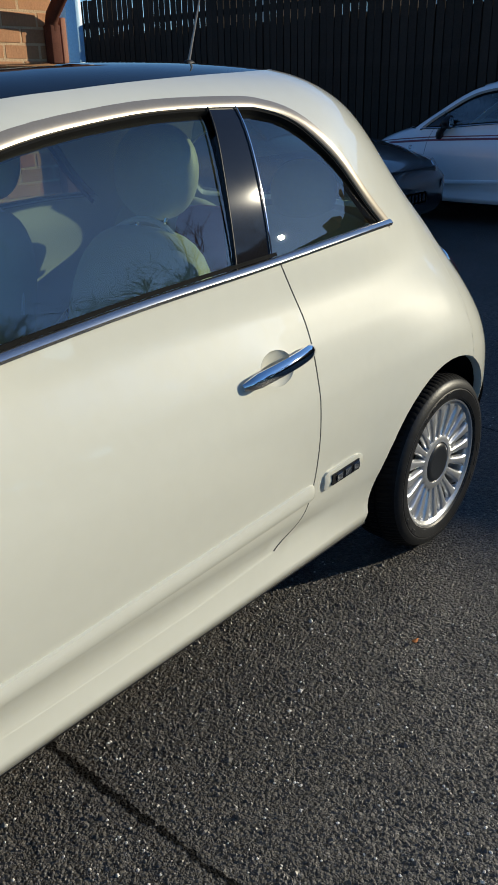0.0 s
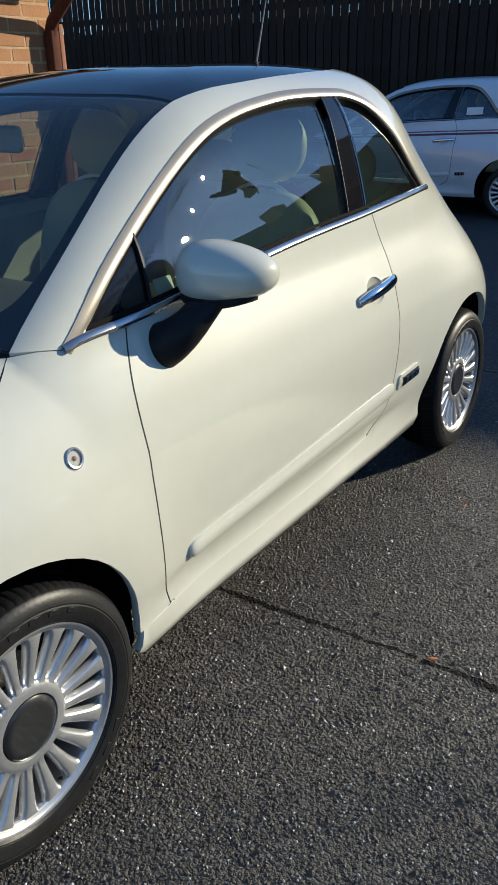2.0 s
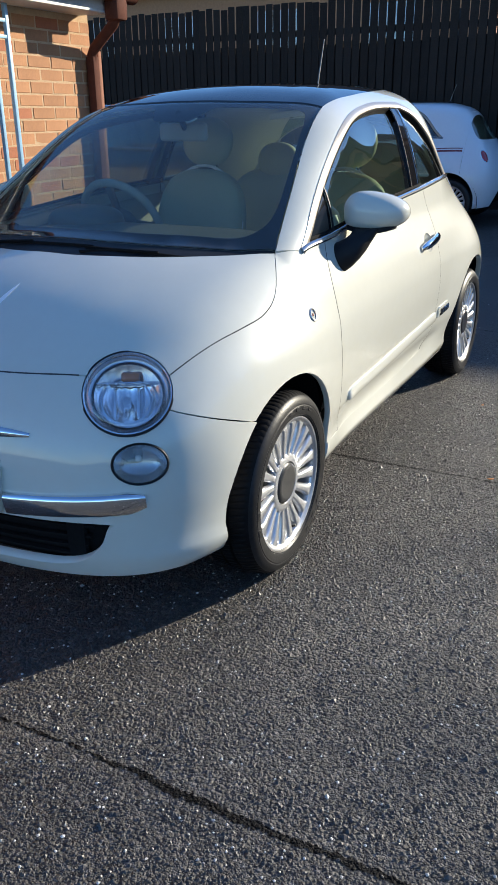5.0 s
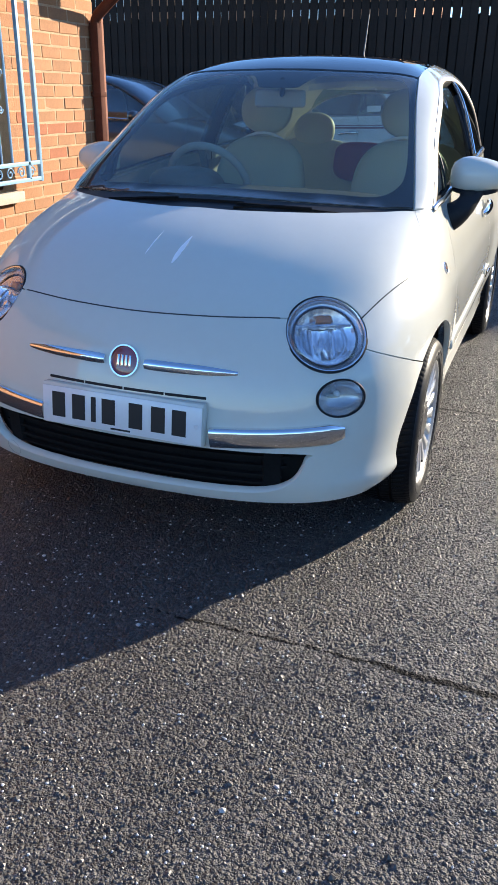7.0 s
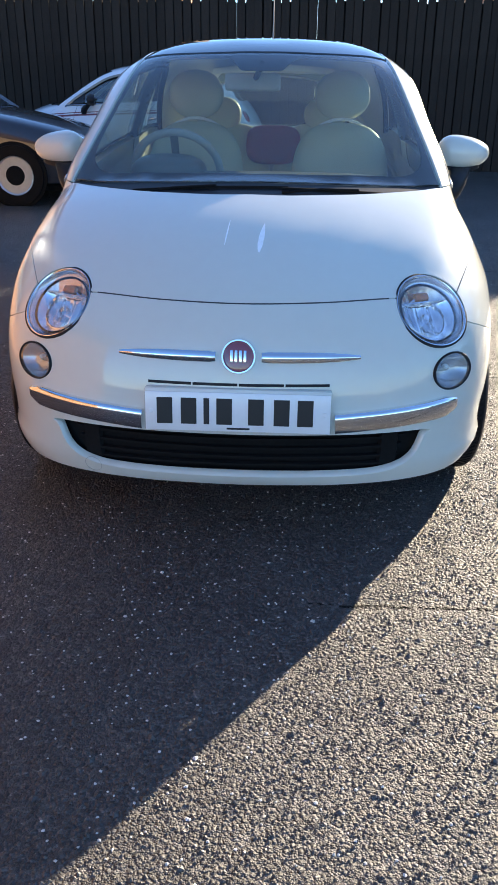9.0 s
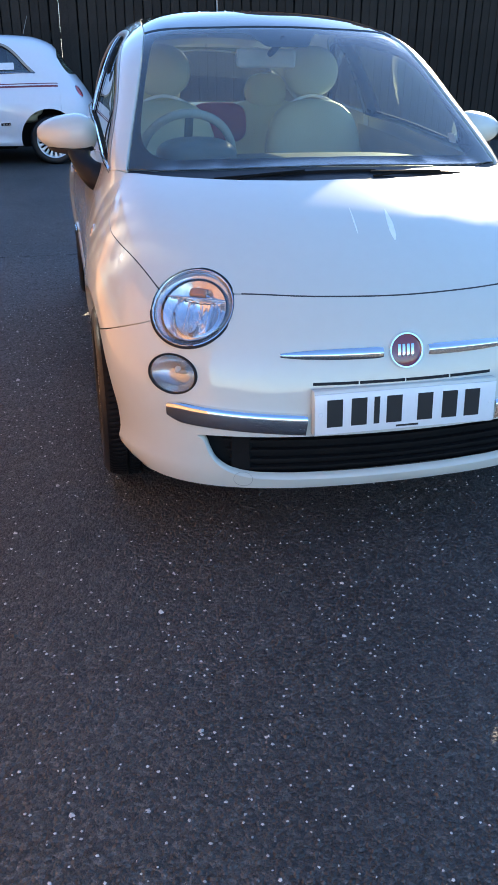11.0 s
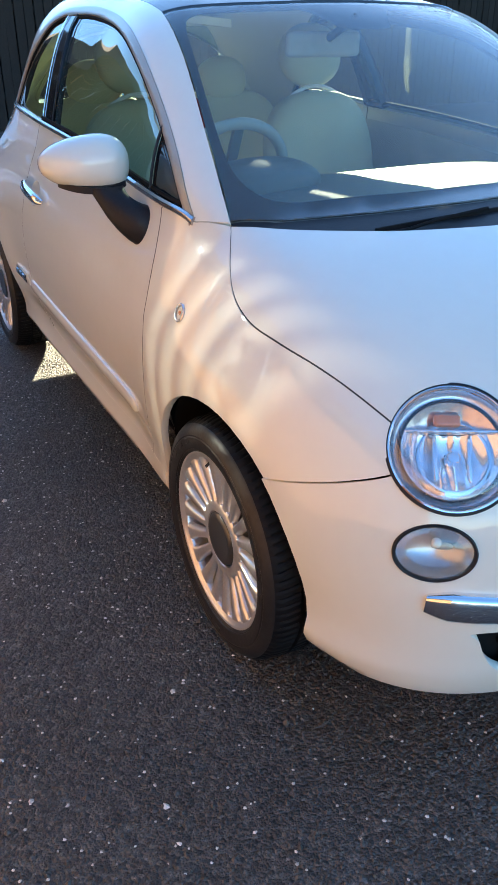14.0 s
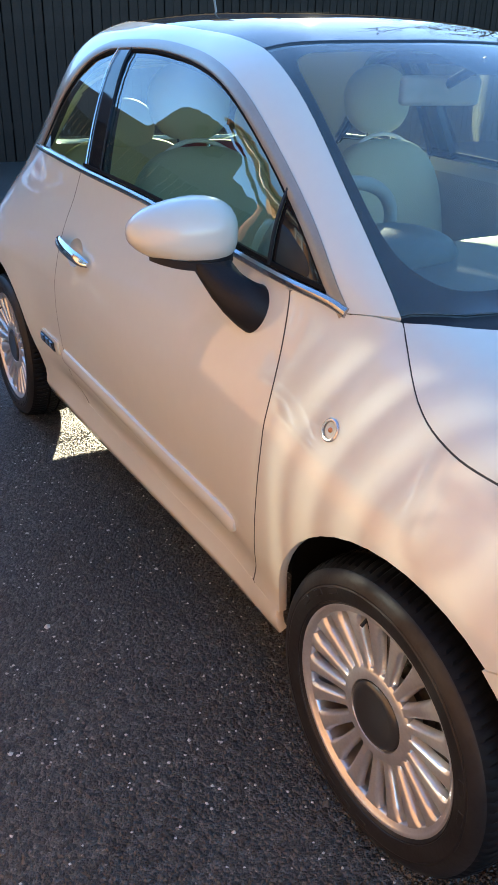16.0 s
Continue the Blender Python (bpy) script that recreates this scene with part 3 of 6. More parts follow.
            loopn += [tuple(soft[1]), tuple(soft[0]), tuple(out), tuple(out)]
    return mesh_object(name, verts, faces, mat, parent, label, True, loopn)


def side_uv(points):
    """Outline in the side's unrolling, from (y, z) pairs on the flank or full (x, y, z) places."""
    out = []
    for q in points:
        if len(q) == 2:
            out.append((half_width(np.array(q[0]), np.array(q[1])), q[0], q[1]))
        else:
            out.append(q)
    return SIDE.uv(np.array(out, float))


def on_side(points, sgn=1, n=6, offset=0.0):
    """A smooth line on the flank through (y, z) or (x, y, z) points: places and normals."""
    p, nr = lift(SIDE, spline(side_uv(points), n))
    p = p + offset * nr
    return p * (sgn, 1, 1), nr * (sgn, 1, 1)


def arch(y0, z0, r, n=48):
    a = np.linspace(0, 2 * np.pi, n, endpoint=False)
    y, z = y0 + r * np.cos(a), z0 + r * np.sin(a)
    return np.stack([half_width(y, z), y, z], 1)


def disc(centre, n, rx, ry=None, k=48, along=(0, 0, 1)):
    """Points of an ellipse that faces n."""
    n = Vector(n).normalized()
    right = Vector(along).cross(n).normalized()
    up = n.cross(right)
    ry = ry or rx
    return np.array([Vector(centre) + rx * math.cos(t) * right + ry * math.sin(t) * up for t in (2 * math.pi * i / k for i in range(k))])


def facing(centre, n, along=(0, 0, 1)):
    n = Vector(n).normalized()
    right = Vector(along).cross(n).normalized()
    up = n.cross(right)
    m = Matrix((right, up, n)).transposed().to_4x4()
    m.translation = Vector(centre)
    return m


DOOR_FRONT = [(.715, .432, .957), (.758, .392, .84), (.793, .380, .72), (.805, .380, .60), (.79, .405, .40), (.772, .432, .312)]
DOOR_REAR = [(1.604, 1.036), (1.645, .905), (1.637, .742), (1.618, .50), (1.575, .385), (1.49, .335)]
BELT = [(.268, .955), (.33, .964), (.54, .973), (1.10, 1.016), (1.60, 1.038), (2.142, 1.054)]
DLO_TOP = [(2.142, 1.054), (.637, 2.045, 1.145), (.605, 1.95, 1.25), (.558, 1.835, 1.345), (.532, 1.73, 1.381), (.525, 1.625, 1.390), (.528, 1.325, 1.385), (.560, 1.01, 1.341), (.605, .745, 1.256), (.659, .455, 1.093), (.694, .268, .955)]
PILLAR = [(.652, .177, .958), (.602, .396, 1.112), (.545, .645, 1.266), (.503, .885, 1.367)]
ROOF_EDGE = [(.503, .885, 1.367), (.487, 1.09, 1.404), (.468, 1.31, 1.423), (.44, 1.6, 1.44), (.40, 1.85, 1.44), (.33, 2.02, 1.435), (.2, 2.085, 1.45), (0, 2.10, 1.46)]
BONNET_SIDE = [(.603, -.450, .72), (.636, -.375, .752), (.686, -.239, .79), (.713, -.144, .809), (.727, -.044, .829), (.713, .054, .873), (.654, .172, .955)]
BONNET_FRONT = [(0, -.566, .722), (.233, -.546, .725), (.447, -.494, .729), (.53, -.468, .735), (.603, -.450, .72)]
COWL_FRONT = [(0, -.108, .96), (.15, -.102, .96), (.36, -.042, .958), (.55, .070, .955), (.654, .172, .955)]
SCREEN_TOP = [(.503, .885, 1.367), (.36, .833, 1.385), (.2, .797, 1.395), (0, .785, 1.40)]
LAMP, LAMP_N, LAMP_R = (.546, -.470, .691), (.371, -.647, .666), .115
FOG, FOG_N = (.614, -.530, .530), (.575, -.805, .147)
GRILLE = [(0, .226), (.25, .229), (.42, .244), (.50, .288), (.532, .350), (.530, .372), (.25, .372), (0, .372)]
BUMPER_SEAM = [(.60, -.49, .70), (.645, -.452, .661), (.70, -.385, .630), (.745, -.315, .602), (.777, -.24, .575), (.80, -.12, .54)]


def flipped(points):
    """Puts the mirror of the second point first, so that a curve crosses the middle square."""
    return [(-points[1][0], *points[1][1:]), *points]


WHEEL_MESHES = {}


def shared(name, make, mat, parent, label="", angle=40):
    """A part whose mesh is built once and used by every wheel."""
    if name not in WHEEL_MESHES:
        ob = part(name, make(), mat, parent, label, angle=angle)
        WHEEL_MESHES[name] = ob.data
        if name == "tyre":
            ob.data.materials.append(SIDEWALL)
            for f in ob.data.polygons:
                f.material_index = int(f.center.z > -.006)
        return ob
    ob = new(name, WHEEL_MESHES[name])
    ob.parent = parent
    if label:
        ob["label"] = label
    return ob


def rim_mesh():
    bm = lathe([(.213, -.012), (.2145, -.003), (.2125, .0015), (.2085, .0015), (.2050, -.001), (.2020, -.0045), (.1965, -.0062), (.1945, -.0085), (.1940, -.016), (.193, -.05), (.190, -.13), (.197, -.165), (.205, -.16), (.1995, -.12), (.2, -.03)], 96, closed=True)
    return lathe([(.066, -.016), (.0685, -.0115), (.078, -.0115), (.0875, -.0130), (.0925, -.0165), (.0940, -.023), (.088, -.05), (.066, -.05)], 80, bm, closed=True)


def tyre_mesh():
    n = 360
    prof = [(.2085, -.012), (.2115, .0015), (.2165, .006), (.2185, .0055), (.2195, .0075), (.231, .0105), (.246, .0115), (.249, .0100), (.2515, .0108), (.263, .0080), (.2745, -.0005), (.2768, -.0035), (.284, -.014), (.2885, -.030), (.2912, -.056), (.2842, -.058), (.2842, -.065), (.2918, -.067), (.2922, -.096), (.285, -.098), (.285, -.106), (.2915, -.108), (.2885, -.150), (.280, -.17), (.25, -.185), (.21, -.17)]
    bm, rings = bmesh.new(), []
    for k, (r, h) in enumerate(prof):
        row = []
        for i in range(n):
            cut = .0030 if i % 4 == 0 and 12 <= k <= 14 else (.0030 if (i + 3) % 4 == 0 and (17 <= k <= 18 or 21 <= k <= 22) else 0)
            a = 2 * math.pi * (i - (40 * (h + .03) if k > 11 else 0)) / n
            row.append(bm.verts.new(((r - cut) * math.cos(a), (r - cut) * math.sin(a), h)))
        rings.append(row)
    for a, b in zip(rings, rings[1:]):
        for i in range(n):
            bm.faces.new((a[i], a[(i + 1) % n], b[(i + 1) % n], b[i]))
    return bm


def spoke_mesh():
    """A flat-faced spoke with chamfered shoulders, flared where it grows out of the hub and into the rim."""
    bm, rows = bmesh.new(), []
    for r, w, h in ((.084, .0128, -.0128), (.091, .0098, -.0140), (.100, .0084, -.0140), (.118, .0088, -.0122), (.145, .0104, -.0092), (.168, .0122, -.0066), (.182, .0138, -.0055), (.190, .0162, -.0054), (.1945, .0205, -.0058), (.1985, .0275, -.0068)):
        rows.append([bm.verts.new((r, u * 1.1, h - v)) for u, v in ((-w - .0030, .0170), (-w - .0014, .0062), (-w * .80, .0012), (-w * .60, .0), (w * .60, .0), (w * .80, .0012), (w + .0014, .0062), (w + .0030, .0170))])
    for a, b in zip(rows, rows[1:]):
        for i in range(7):
            bm.faces.new((a[i], a[i + 1], b[i + 1], b[i]))
    return bm


def wheel_parts(car, x, y, side):
    """Rim with twenty spokes, tyre, cap and brake disc; local z points out of the car."""
    m = Matrix.Translation((x, y, .288)) @ Matrix.Rotation(radians(90 * side), 4, "Y") @ Matrix.Rotation(radians(7 + 13 * y), 4, "Z")
    wheel = shared("wheel", rim_mesh, ALLOY, car, "silver multi-spoke alloy rim")
    wheel.matrix_basis = m
    shared("tyre", tyre_mesh, RUBBER, wheel, "black rubber tyre with grooved tread", 24)
    shared("hub_cap", lambda: lathe([(0, -.0055), (.046, -.007), (.052, -.0062), (.060, -.009), (.0645, -.0125), (.066, -.022), (0, -.022)], 48), CAP, wheel, "dark grey wheel centre cap")
    shared("brake_disc", lambda: lathe([(0, -.070), (.075, -.070), (.078, -.085), (.128, -.085), (.128, -.105), (0, -.105)], 40), DISC, wheel)
    shared("wheel_back", lambda: lathe([(0, -.135), (.19, -.135)], 40), UNDER, wheel)
    for a0 in (.4, .62, .84, 2.5, 2.7, 2.9, 3.1, 4.6, 4.85):
        shared("sidewall_mark", lambda: box((.233, -.014, .0095), (.245, .014, .0124), .001, 1), SIDEWALL, wheel).matrix_basis = Matrix.Rotation(a0, 4, "Z")
    for i in range(20):
        shared("spoke", spoke_mesh, ALLOY, wheel, angle=30).matrix_basis = Matrix.Rotation(2 * math.pi * i / 20, 4, "Z")
    shared("valve", lambda: tube([(.188, 0, -.02), (.176, .003, -.004)], .0035, 8), BLACK, wheel).matrix_basis = Matrix.Rotation(.157, 4, "Z")


def bowl(rim, depth, flute, low, high):
    """A dished lamp reflector with upright flutes, cut to a band of its height."""
    bm, rows = bmesh.new(), []
    for j in range(13):
        r = rim * (1 - j / 12.5)
        rows.append([bm.verts.new((r * math.cos(a), min(max(r * math.sin(a), low), high), -.010 - depth * (1 - (r / rim) ** 2) - flute * math.cos(r * math.cos(a) * 240) * min(1, 3 * j / 12))) for a in (2 * math.pi * i / 72 for i in range(72))])
    for a, b in zip(rows, rows[1:]):
        for i in range(72):
            q = (a[i], a[(i + 1) % 72], b[(i + 1) % 72], b[i])
            if len({v.co.to_tuple(5) for v in q}) == 4 and max(v.co.y for v in q) - min(v.co.y for v in q) > 1e-6:
                bm.faces.new(q)
    return bm


def seat(car, x, y, name, wide=.24, rear=False):
    bm = blob((x, y, .53), (wide, .27, .10), 3.2)
    base = part(name, bm, CREAM, car, "cream leather seat with dark piping")
    part("backrest", blob((x, y + .27, .80), (wide * 1.0, .085, .31), 2.9, turn=(-13, 0, 0)), CREAM, base)
    part("backrest_trim", tube([(x + wide * .98 * math.cos(a), y + .265 + .07 * math.sin(a), .82 + .30 * math.sin(a)) for a in (math.pi * i / 20 for i in range(21))], .007, 6), LABEL, base, "pale piping")
    part("headrest", blob((x, y + .375, 1.225), (.135, .055, .112), 2.2, turn=(-8, 0, 0)), CREAM, base, "round cream headrest")
    for dx in (-.05, .05):
        part("headrest_post", tube([(x + dx, y + .34, 1.06), (x + dx, y + .37, 1.18)], .006, 8), CHROME, base)


def build_car():
    car = thing("hatchback_car", "small rounded ivory hatchback car with chrome trim parked on tarmac", "car", group="parked cars")
    lamp_holes = {s: disc((s * LAMP[0], LAMP[1], LAMP[2]), (s * LAMP_N[0], LAMP_N[1], LAMP_N[2]), LAMP_R + .0015) for s in (1, -1)}
    lamp_holes[1] = cast(lamp_holes[1] + .2 * np.array(LAMP_N) / np.linalg.norm(LAMP_N), -np.array(LAMP_N) / np.linalg.norm(LAMP_N) + 0 * lamp_holes[1], 0, .5)[0]
    lamp_holes[-1] = lamp_holes[1] * (-1, 1, 1)
    # bonnet
    front3, side3, cowl3 = (lift(TOP, q[:, :2])[0] for q in (spline(flipped(BONNET_FRONT), 6)[6:], spline(BONNET_SIDE, 6), spline(flipped(COWL_FRONT), 6)[6:]))
    pillar3, roof3 = (lift(TOP, spline(q, 5)[:, :2])[0] for q in (PILLAR, ROOF_EDGE))
    seam3 = lift(NOSE_WRAP, NOSE_WRAP.uv(spline(BUMPER_SEAM, 4)))[0]
    half = np.vstack([front3, side3[1:], cowl3[::-1][1:]])
    full = np.vstack([half, (half * (-1, 1, 1))[::-1][1:-1]])
    bonnet = panel("bonnet", TOP, full[:, :2], PAINT, car, [lamp_holes[1][:, :2], lamp_holes[-1][:, :2]], shrink=.0013)
    # Thin white ribbons paint the streaks of sunlight that fall on the bonnet.
    for a, b, w in (((.042, -.412), (.054, -.288), .0085), ((-.060, -.385), (-.051, -.272), .0022)):
        p, n = lift(TOP, np.linspace(a, b, 12))
        part("white_streak", ribbon(p + .0002 * n, n, [(-w, 0), (w, 0), (w, .0006), (-w, .0006)], sizes=np.array([.25, .6, .8, 1, .9, 1, .95, .8, .7, .5, .35, .15])), STREAK, bonnet, "streak of sunlight painted white on the bonnet")
    # cowl and windscreen
    back = np.array(COWL_FRONT, float) + np.array([[0, .13, 0], [0, .128, 0], [0, .105, 0], [0, .06, 0], [0, .012, 0]])
    low, up = spline(COWL_FRONT, 5), spline(back, 5)
    cowl = np.vstack([(low * (-1, 1, 1))[::-1], low[1:], up[::-1], (up * (-1, 1, 1))[1:]])
    panel("cowl", TOP, cowl[:, :2], BLACK, car, offset=-.012, shrink=0, label="black plastic cowl under the windscreen")
    top = spline(SCREEN_TOP[::-1], 5)
    edge = np.vstack([spline(back, 5), pillar3[1:], top[::-1][1:]])
    ws = np.vstack([edge, (edge * (-1, 1, 1))[::-1][1:-1]])[:, :2]
    screen = panel("windscreen", TOP, ws, SCREEN_GLASS, car, offset=-.006, flange=.004, label="clear laminated windscreen", gap=.04)
    inner = [(0, .085), (.2, .097), (.38, .131), (.52, .17), (.578, .235), (.588, .32), (.560, .47), (.525, .62), (.49, .755), (.455, .805), (.36, .803), (.2, .766), (.138, .742), (.10, .68), (.075, .640), (0, .635)]
    inner = spline(inner, 4)
    inner = np.vstack([inner, (inner * (-1, 1))[::-1][1:-1]])
    panel("screen_border", TOP, ws, FRIT, screen, [inner], offset=-.012, flange=0, label="black printed glass border", gap=.04)
    # roof of black glass
    rf = np.vstack([top, roof3[1:]])
    rf = np.vstack([rf, (rf * (-1, 1, 1))[::-1][1:-1]])[:, :2]
    roof = panel("roof", TOP, rf, ROOF_BLACK, car, offset=-.002, label="glossy black glass roof", gap=.04)
    hole = inset(rf, .13)
    panel("roof_lining", TOP, inset(rf, .02), LINING, roof, [hole], offset=-.010, flange=0, gap=.08)
    # Dark strips under the panel gaps put the shade of the seams into colour.
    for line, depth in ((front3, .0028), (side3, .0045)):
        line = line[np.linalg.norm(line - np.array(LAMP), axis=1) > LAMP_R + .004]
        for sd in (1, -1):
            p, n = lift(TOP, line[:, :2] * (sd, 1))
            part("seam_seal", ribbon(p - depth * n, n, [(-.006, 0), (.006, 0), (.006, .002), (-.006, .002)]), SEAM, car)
    part("aerial_base", blob((0, 2.03, 1.474), (.011, .022, .013), 2.2, 12, 8), BLACK, roof)
    part("aerial", tube([(0, 2.03, 1.485), (0, 2.10, 1.69)], .0042, 8, taper=.5), SATIN, roof, "thin roof aerial")
    # nose
    low = [(.80, -.12, .21), (.75, -.36, .213), (.66, -.47, .213), (.45, -.58, .204), (.25, -.625, .194), (0, -.64, .190)]
    uv = np.vstack([NOSE_WRAP.uv(front3), NOSE_WRAP.uv(seam3), NOSE_WRAP.uv(low)])
    uv = np.vstack([uv, (uv * (-1, 1))[::-1][1:-1]])
    gy = np.array([(x, -.64 + .21 * x * x, z) for x, z in spline(GRILLE, 5)])
    gr = NOSE_WRAP.uv(gy)
    gr = np.vstack([gr, (gr * (-1, 1))[::-1][1:-1]])
    holes = [gr]
    for s in (1, -1):
        holes += [NOSE_WRAP.uv(lamp_holes[s]), NOSE_WRAP.uv(disc((s * FOG[0], FOG[1], FOG[2]), (s * FOG_N[0], FOG_N[1], FOG_N[2]), .0735, .0555)), NOSE_WRAP.uv(arch(-.015, .305, .334) * (s, 1, 1))]
    bumper = panel("front_bumper", NOSE_WRAP, uv, PAINT, car, holes, gap=.026, flange=.03, shrink=.0022)
    back = np.vstack([inset(gr, -.03)])
    panel("lower_grille", NOSE_WRAP, back, UNDER, bumper, offset=-.05, flange=0, gap=.05, label="black plastic lower grille")
    for k in range(4):
        z = .252 + .031 * k
        xs = np.linspace(-.49 + .012 * abs(k - 3), .49 - .012 * abs(k - 3), 31)
        p, n = lift(NOSE_WRAP, NOSE_WRAP.uv(np.array([(x, -.64 + .21 * x * x, z - .006 + .03 * x * x) for x in xs])))
        part("grille_bar", ribbon(p - .044 * n, n, [(-.004, 0), (.004, 0), (.004, .012), (-.004, .012)]), UNDER, bumper)
    for s in (1, -1):
        p, n = lift(NOSE_WRAP, NOSE_WRAP.uv(np.array([(s * .435, -.60, z) for z in (.248, .29, .33, .368)])))
        part("grille_post", ribbon(p - .042 * n, n, [(-.03, 0), (.03, 0), (.024, .012), (-.024, .012)]), UNDER, bumper)
        # chrome blades beside the plate
        z0, z1 = .407, .434
        xs = np.linspace(.266, .648, 26)
        p, n = lift(NOSE_WRAP, NOSE_WRAP.uv(np.array([(s * x, -.65 + .21 * x * x, z0 + (z1 - z0) * (x - .266) / .38) for x in xs])))
        sizes = np.minimum(1, .55 + 5 * np.maximum(.652 - xs, 0) ** .8)
        way = s
        part("bumper_blade", ribbon(p, n, [(way * a, b) for a, b in ((-.031, -.006), (.031, -.006), (.0315, .002), (.027, .0085), (.014, .0132), (0, .0165), (-.013, .0184), (-.0205, .0182), (-.0268, .0150), (-.031, .007))], sizes=sizes), CHROME, bumper, "chrome bumper blade")
        part("grille_moulding", ribbon(*[q for q in lift(NOSE_WRAP, NOSE_WRAP.uv(np.array([(s * x, -.615 + .08 * x * x, .592) for x in np.linspace(.062, .335, 16)])))],
                                       [(-.0165, -.004), (.0165, -.004), (.0150, .007), (.003, .0145), (-.006, .0135), (-.0150, .006)], sizes=np.array([.85, 1] + [1 - .66 * (i / 13) ** 3 for i in range(14)])), CHROME, bumper, "chrome nose bar")
        tow = disc((s * .437, -.62, .238), (s * .3, -.93, -.2), .026, k=24)
        if s < 0:
            p, n = lift(NOSE_WRAP, NOSE_WRAP.uv(tow))
            part("tow_cover_edge", tube(p + .0002 * n, .0007, 5, closed=True), GREYSEAT, bumper)
        # lamps
        n = Vector((s * LAMP_N[0], LAMP_N[1], LAMP_N[2]))
        m = facing((s * LAMP[0], LAMP[1], LAMP[2]), n)
        R = LAMP_R
        lamp = part("headlamp", moved(lathe([(R, -.03), (R + .0005, -.003), (R - .0012, .0035), (R - .0035, .0040), (R - .0065, .0015), (R - .0080, -.004), (R - .0085, -.03)], 72, closed=True), m), CHROME, car, "round headlamp with chrome ring")
        part("lamp_seal", moved(lathe([(R - .001, -.02), (R + .0035, -.004), (R + .0042, .0025), (R - .001, .0045)], 64), m), BLACK, lamp)
        part("bezel", moved(lathe([(R - .0075, -.004), (.104, -.010), (.0985, -.0155), (.0930, -.0165)], 72), m), BEZEL, lamp, "silver lamp bezel")
        part("inner_ring", moved(lathe([(.0880, -.017), (.0900, -.0125), (.0935, -.0125), (.0945, -.018), (.0920, -.024)], 64, closed=True), m), PIANO, lamp)
        part("reflector", moved(bowl(.0895, .046, .0014, -1, .036), m @ Matrix.Translation((0, 0, -.006))), REFLECTOR, lamp, "bright dished reflector")
        part("chamber_edge", moved(box((-.083, .0335, -.032), (.083, .0375, -.0135), .0015), m), BEZEL, lamp)
        core = m @ Matrix.Translation((-s * .006, -.010, 0))
        part("reflector_rim", moved(lathe([(.0600, -.030), (.0620, -.0245), (.0645, -.025), (.0660, -.032)], 56), core), CHROME, lamp)
        part("bulb_shield", moved(lathe([(0, -.022), (.009, -.023), (.0125, -.028), (.0135, -.040), (.011, -.060)], 28), core), CHROME, lamp)
        for dx in (-.030, .030):
            part("reflector_step", moved(box((dx - .0035, -.040, -.062), (dx + .0035, .040, -.036), .0025), core), REFLECTOR, lamp)
        part("indicator", moved(bowl(.0895, .036, .0016, .036, 1), m @ Matrix.Translation((0, 0, -.006))), AMBER, lamp, "silvered indicator chamber")
        part("indicator_bulb", moved(box((-.024, .045, -.036), (.024, .068, -.018), .006, 3), m @ Matrix.Translation((s * .004, 0, 0))), BULB, lamp, "amber indicator bulb")
        part("lens", moved(lathe([(R - .0075, .001), (.103, .008), (.090, .0155), (.07, .022), (.045, .0265), (.02, .029), (0, .0295)], 72), m), LENS, lamp, "clear domed lens")
        n = Vector((s * FOG_N[0], FOG_N[1], FOG_N[2]))
        m = facing((s * FOG[0], FOG[1], FOG[2]), n) @ Matrix.Diagonal((1, .755, 1, 1))
        fog = part("driving_lamp", moved(lathe([(.0735, -.02), (.074, .001), (.0715, .0045), (.0675, .003), (.067, -.02)], 56, closed=True), m), BLACK, car, "small round driving lamp")
        part("reflector", moved(lathe([(.067, -.006), (.058, -.020), (.048, -.030), (.03, -.038), (0, -.042)], 48), m), BEZEL, fog)
        part("bulb_shield", moved(blob((-s * .014, .004, -.026), (.020, .007, .010), 2.4, 18, 10), m), GREYSEAT, fog)
        part("bulb", moved(blob((-s * .004, .012, -.024), (.009, .012, .010), 2.2, 14, 8), m), PLATE, fog)
        part("lens", moved(lathe([(.068, .0015), (.06, .006), (.04, .011), (.02, .0135), (0, .014)], 48), m), FOG_LENS, fog)
    # emblem, plate and slots
    p, n = lift(NOSE_WRAP, np.array([[0.0, .594]]))
    m = facing(p[0], n[0])
    emblem = part("emblem", moved(lathe([(.049, -.012), (.050, .004), (.047, .010), (.043, .010), (.040, .005), (.040, -.012)], 48, closed=True), m), CHROME, bumper, "round chrome badge with dark red enamel")
    part("enamel", moved(lathe([(0, .0055), (.03, .005), (.0405, .003), (.0405, -.01)], 40), m), ENAMEL, emblem)
    for k in range(4):
        part("badge_bar", moved(box((-.0235 + .0125 * k, -.017, .005), (-.0155 + .0125 * k, .017, .0075), .001), m), CHROME, emblem)
    m = facing((0, -.689, .4445), (0, -1, .10))
    part("plate_holder", moved(box((-.263, -.062, -.03), (.263, .066, -.002), .006), m), PAINT, bumper)
    plate = part("number_plate", moved(box((-.26, -.056, -.001), (.26, .056, .003), .0015), m), PLATE, car, "white number plate with dark bars")
    for k, x in enumerate((-.205, -.137, -.087, -.037, .052, .124, .19)):
        part("plate_bar", moved(box((x - (.022 if k != 2 else .008), -.036, .003), (x + (.022 if k != 2 else .008), .040, .0040)), m), INK, plate)
    part("plate_bar", moved(box((-.03, -.05, .003), (.035, -.0445, .0036)), m), INK, plate)
